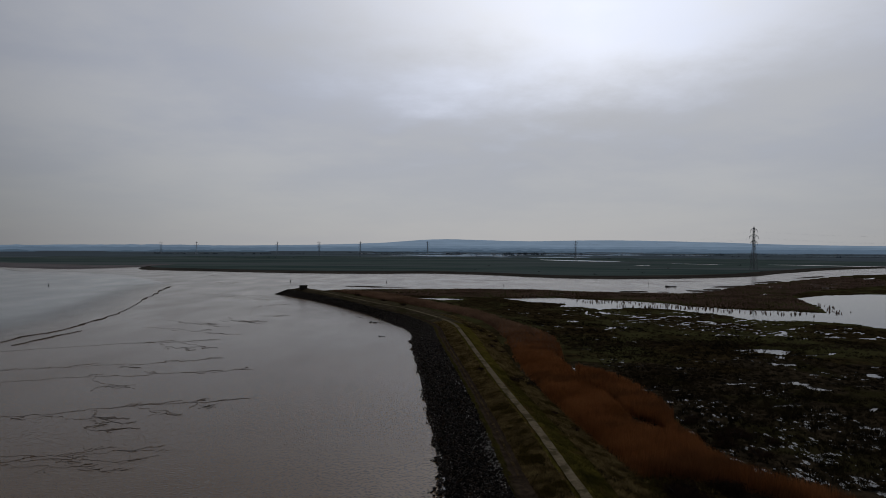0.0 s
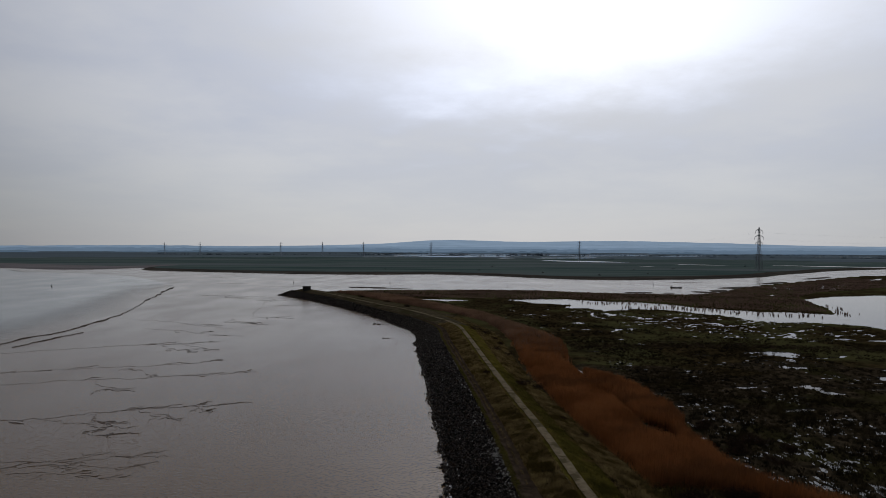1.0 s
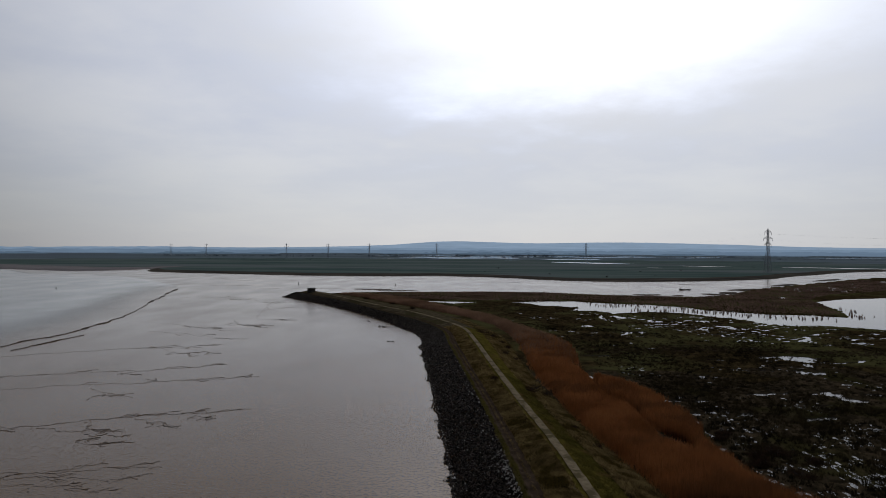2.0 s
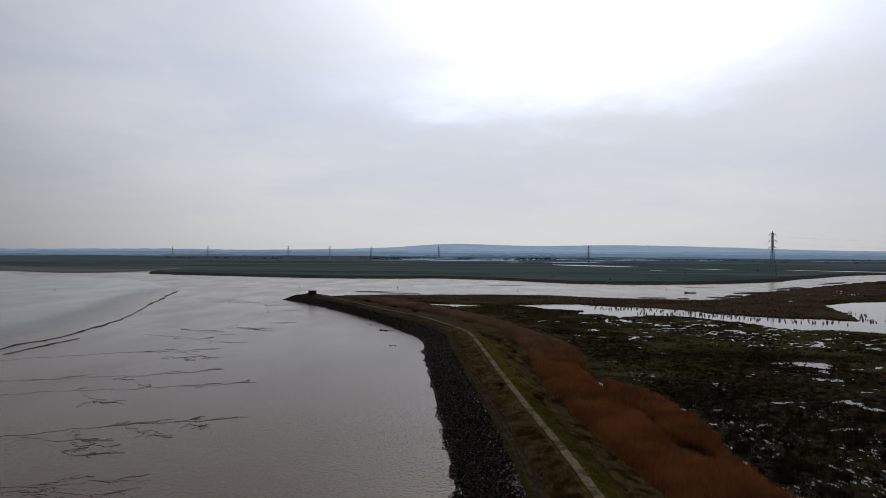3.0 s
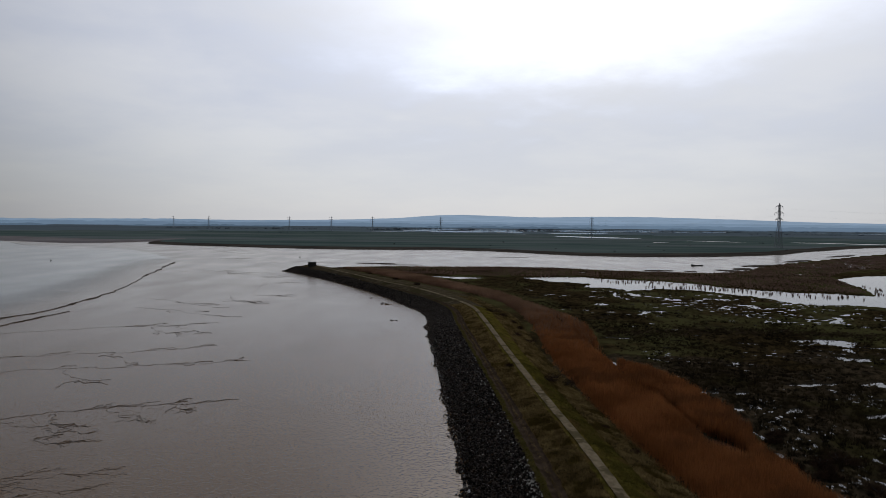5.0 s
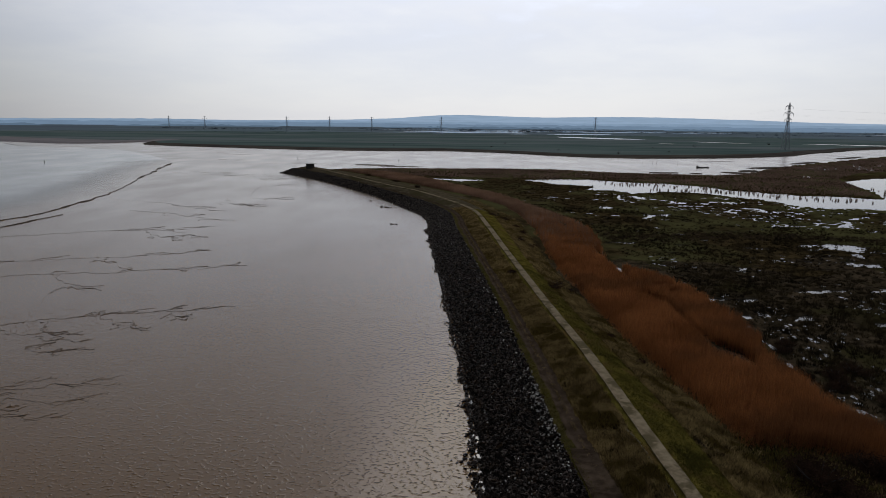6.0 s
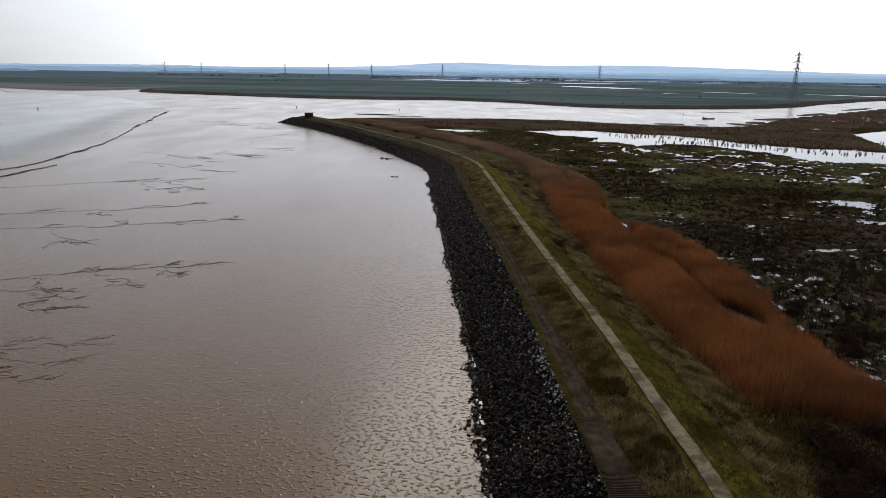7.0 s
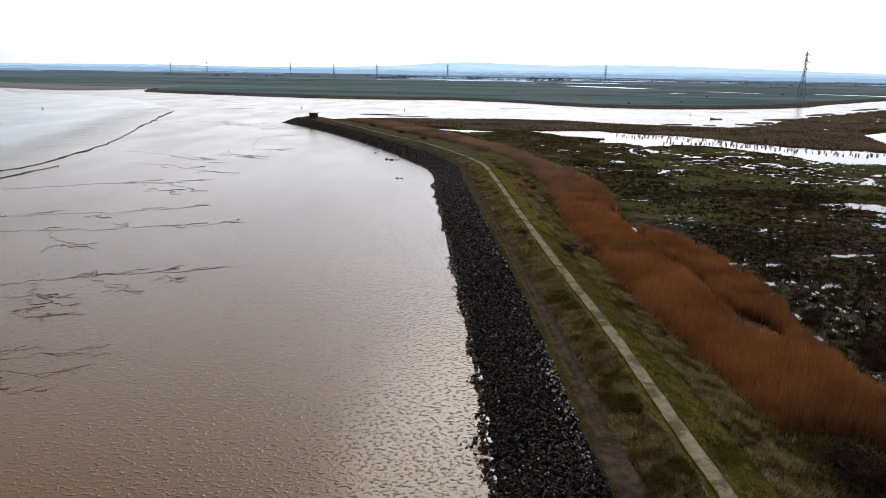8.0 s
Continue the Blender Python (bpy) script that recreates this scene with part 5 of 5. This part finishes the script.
def build_pylon(x, y, H, turn, label, steel):
    """A lattice tower: four legs, bracing by panels, three pairs of arms with insulators, and an earth peak."""
    py = tagged(new("pylon"), label, "pylon", "pylons across the marsh")
    py.location, py.rotation_euler = (x, y, 1.5), (0, 0, turn)
    k = H / 50.0
    half = lambda z: np.interp(z / H, [0, 0.55, 0.94, 1.0], [3.1, 1.1, 0.65, 0.05]) * k
    w = 0.20 * k
    levels = [f * H for f in (0, 0.16, 0.29, 0.40, 0.49, 0.56, 0.63, 0.70, 0.77, 0.84, 0.91, 0.94)]
    for sx in (-1, 1):
        for sy in (-1, 1):
            bm = bmesh.new()
            for a, b in ((0, 0.55), (0.55, 0.94), (0.94, 1.0)):
                strut(bm, (sx * half(a * H), sy * half(a * H), a * H - (0.3 if a == 0 else 0)), (sx * half(b * H), sy * half(b * H), b * H), w)
            part("leg", bm, steel, py)
    for lo, hi in zip(levels[:-1], levels[1:]):
        bm = bmesh.new()
        for n in range(4):
            c = [(1, 1), (-1, 1), (-1, -1), (1, -1)]
            (ax, ay), (bx, by) = c[n], c[(n + 1) % 4]
            p, q = half(lo), half(hi)
            strut(bm, (ax * p, ay * p, lo), (bx * q, by * q, hi), w * 0.6)
            strut(bm, (bx * p, by * p, lo), (ax * q, ay * q, hi), w * 0.6)
            strut(bm, (ax * q, ay * q, hi), (bx * q, by * q, hi), w * 0.6)
        part("bracing", bm, steel, py)
    for f, reach in ((0.63, 6.2), (0.77, 7.6), (0.91, 6.0)):
        for s in (-1, 1):
            z, r = f * H, half(f * H)
            bm = bmesh.new()
            tip = (s * reach * k, 0, z + 0.3)
            for sy in (-1, 1):
                strut(bm, (s * r, sy * r, z), tip, w * 0.8)
                strut(bm, (s * r, sy * r, z + 0.045 * H), tip, w * 0.8)
            arm = part("crossarm", bm, steel, py)
            bm = bmesh.new()
            for n in range(6):
                bmesh.ops.create_cone(bm, cap_ends=True, segments=8, radius1=0.22 * k, radius2=0.10 * k, depth=0.35 * k, matrix=Matrix.Translation((tip[0], 0, z - (0.2 + 0.5 * n) * k)))
            part("insulator", bm, TIMBER, arm)
    return py


PYLONS = [(427, 858), (314, 1400), (-2, 1800), (-194, 1880), (-324, 1960), (-470, 2060), (-786, 2250), (-966, 2400), (760, 480)]
build_pylon(*PYLONS[0], 57, 0.45, "tall grey steel lattice pylon beyond the river bend", STEEL)
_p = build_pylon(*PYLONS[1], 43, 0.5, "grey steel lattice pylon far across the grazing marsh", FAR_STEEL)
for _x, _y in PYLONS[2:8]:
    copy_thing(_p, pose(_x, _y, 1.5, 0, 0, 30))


def build_cables():
    """Sagging conductors from tower to tower."""
    for (a, ha), (b, hb) in (((PYLONS[0], 57), (PYLONS[1], 43)), ((PYLONS[8], 57), (PYLONS[0], 57))):
        for f, reach in ((0.60, 6.2), (0.74, 7.6), (0.88, 6.0)):
            for s in (-1, 1):
                cu = bpy.data.curves.new("power_line", "CURVE")
                cu.dimensions, cu.bevel_depth, cu.bevel_resolution = "3D", 0.014, 0
                cu.materials.append(FAR_STEEL)
                sp = cu.splines.new("POLY")
                sp.points.add(16)
                for n in range(17):
                    t = n / 16
                    x = (a[0] + s * reach) * (1 - t) + (b[0] + s * reach) * t
                    y = (a[1] + s * 3) * (1 - t) + (b[1] + s * 3) * t
                    sp.points[n].co = (x, y, 1.5 + f * (ha * (1 - t) + hb * t) - 40 * t * (1 - t), 1)
                tagged(new("power_line", cu), "thin dark overhead conductor sagging between pylons", "power line", "overhead conductors")


build_cables()


# ---- marks, stakes and the hulk in the river ----
def build_hulk(x, y, turn):
    hulk = tagged(new("boat_hulk"), "dark rotting boat hulk stranded in the river mud", "boat")
    hulk.location, hulk.rotation_euler = (x, y, 0), (0, 0, turn)
    n = 15
    V = []
    for i in range(n):
        t = i / (n - 1)
        b = 1.5 * (1 - abs(2 * t - 0.9) ** 2.6 * 0.85) if t < 0.95 else 0.25
        top = 0.55 + 0.55 * (1 - t) ** 3 + 0.12 * math.sin(9 * t)
        for o, z in ((-1, top), (-0.92, 0.35), (-0.45, -0.1), (0.45, -0.1), (0.92, 0.35), (1, top), (0.88, top), (0.78, 0.3), (-0.78, 0.3), (-0.88, top)):
            V.append((-4.4 + 8.8 * t, o * b * 0.85, z))
    i = np.arange(n * 10).reshape(n, 10)
    j = np.roll(i, -1, 1)
    mesh_object("hull", V, np.stack([i[:-1], j[:-1], j[1:], i[1:]], -1).reshape(-1, 4), TIMBER, parent=hulk)
    bm = bmesh.new()
    strut(bm, (-3.8, 0, 0.2), (-3.7, 0.1, 2.4), 0.10)
    part("sternpost", bm, TIMBER, hulk)
    for t in (-2.5, 0.0, 2.4):
        bm = bmesh.new()
        box(bm, t, 0, 0.50, 0.25, 1.9, 0.14, 0.05)
        part("thwart", bm, TIMBER, hulk)


build_hulk(187, 506, 0.05)


def build_mark(x, y, h, label, top=True):
    m = tagged(new("channel_mark"), label, "channel mark", "marks in the water")
    m.location = (x, y, 0)
    bm = bmesh.new()
    bmesh.ops.create_cone(bm, cap_ends=True, segments=8, radius1=0.2, radius2=0.14, depth=h, matrix=Matrix.Translation((0, 0, h / 2 - 0.2)))
    part("post", bm, TIMBER, m)
    if top:
        bm = bmesh.new()
        bmesh.ops.create_cone(bm, cap_ends=True, segments=10, radius1=0.5, radius2=0.25, depth=0.6, matrix=Matrix.Translation((0, 0, 0.25)))
        part("float", bm, TIMBER, m)
        bm = bmesh.new()
        bmesh.ops.create_cone(bm, cap_ends=True, segments=8, radius1=0.35, radius2=0.05, depth=0.5, matrix=Matrix.Translation((0, 0, h)))
        part("topmark", bm, TIMBER, m)


build_mark(-279, 497, 1.5, "small dark buoy on the open estuary water")
build_mark(-116, 566, 1.2, "small dark beacon standing in the river mud")
build_mark(-34, 557, 1.0, "small dark beacon standing in the river mud")
build_mark(60, 520, 1.4, "small dark stake in the river mud", False)
for _x, _y, _h in ((160, 560, 1.0), (167, 556, 0.9), (172, 562, 1.1), (183, 545, 1.9)):
    build_mark(_x, _y, _h, "leaning timber stake in the river mud", False)


# ---- pieces of broken edging by the path ----
for _x, _y, _l, _t in ((16.2, 85.3, 1.5, 1.75), (16.45, 83.9, 1.2, 1.72), (16.55, 82.3, 1.6, 1.62), (16.55, 80.6, 1.3, 1.55), (16.7, 77.4, 1.6, 1.58), (16.75, 75.9, 1.1, 1.5)):
    _bm = bmesh.new()
    box(_bm, 0, 0, 0, _l, 0.12, 0.12, 0.0, 0.03)
    _me = bpy.data.meshes.new("edging_slab")
    _bm.to_mesh(_me)
    _bm.free()
    _me.materials.append(EDGING)
    _ob = tagged(new("edging_slab", _me), "broken pale concrete edging half sunk in grass", "edging", "edging pieces beside the path")
    _i = int(np.argmin(np.abs(P_S[:200, 1] - _y)))
    _ob.matrix_basis = Matrix.LocRotScale((_x, _y, float(bank_point([_i], [1.83])[0, 2]) + 0.05), Euler((0.05, 0.03, _t)), None)


# ---- far scrub ----
def far_scrub():
    for k, (x, y, r) in enumerate([(175, 690, 3.0), (128, 760, 2.0), (240, 735, 2.4), (60, 830, 2.2), (-60, 860, 2.0), (330, 900, 4.0), (500, 1050, 4.5), (90, 980, 3.0), (260, 850, 2.0), (392, 770, 2.4)]):
        build_bush(x, y, 1.4, r, r * 1.0, 480 + k, "lone dark scrub bush on the far marsh", 260)


def far_woods():
    """Belts of bare trees and hedges on the far side of the marsh, each belt one mass of twigs."""
    rng = np.random.default_rng(61)
    shapes = [leaf_cloud(rng, 26, 0.30, (0.9, 0.9, 0.9)) for _ in range(5)]
    for line, n, h in (([(-260, 2380), (-60, 2330), (110, 2420)], 70, 8), ([(140, 2330), (290, 2290), (430, 2330)], 60, 9), ([(520, 2480), (800, 2420), (1150, 2450)], 70, 8), ([(880, 2050), (1200, 1980), (1560, 1940)], 60, 7),
                       ([(-980, 2350), (-700, 2250), (-420, 2280)], 70, 8), ([(-120, 1580), (90, 1540), (260, 1570)], 16, 3.5), ([(430, 1650), (640, 1600), (900, 1640)], 24, 4), ([(-600, 1650), (-350, 1600), (-200, 1640)], 18, 4),
                       ([(60, 2700), (260, 2650), (480, 2720)], 60, 10), ([(1100, 2700), (1500, 2600), (1900, 2500)], 60, 9), ([(-500, 2750), (-250, 2800), (0, 2760)], 50, 9)):
        c = curve_points(line, 4.0)
        c = c[bumps(c, 60, 620, 3) > -0.15]
        pts = c[rng.integers(0, len(c), n)] + rng.normal(0, 1, (n, 2)) * (9, 14)
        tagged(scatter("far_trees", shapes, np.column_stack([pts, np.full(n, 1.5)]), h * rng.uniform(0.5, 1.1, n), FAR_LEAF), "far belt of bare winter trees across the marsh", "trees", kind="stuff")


far_scrub()
far_woods()
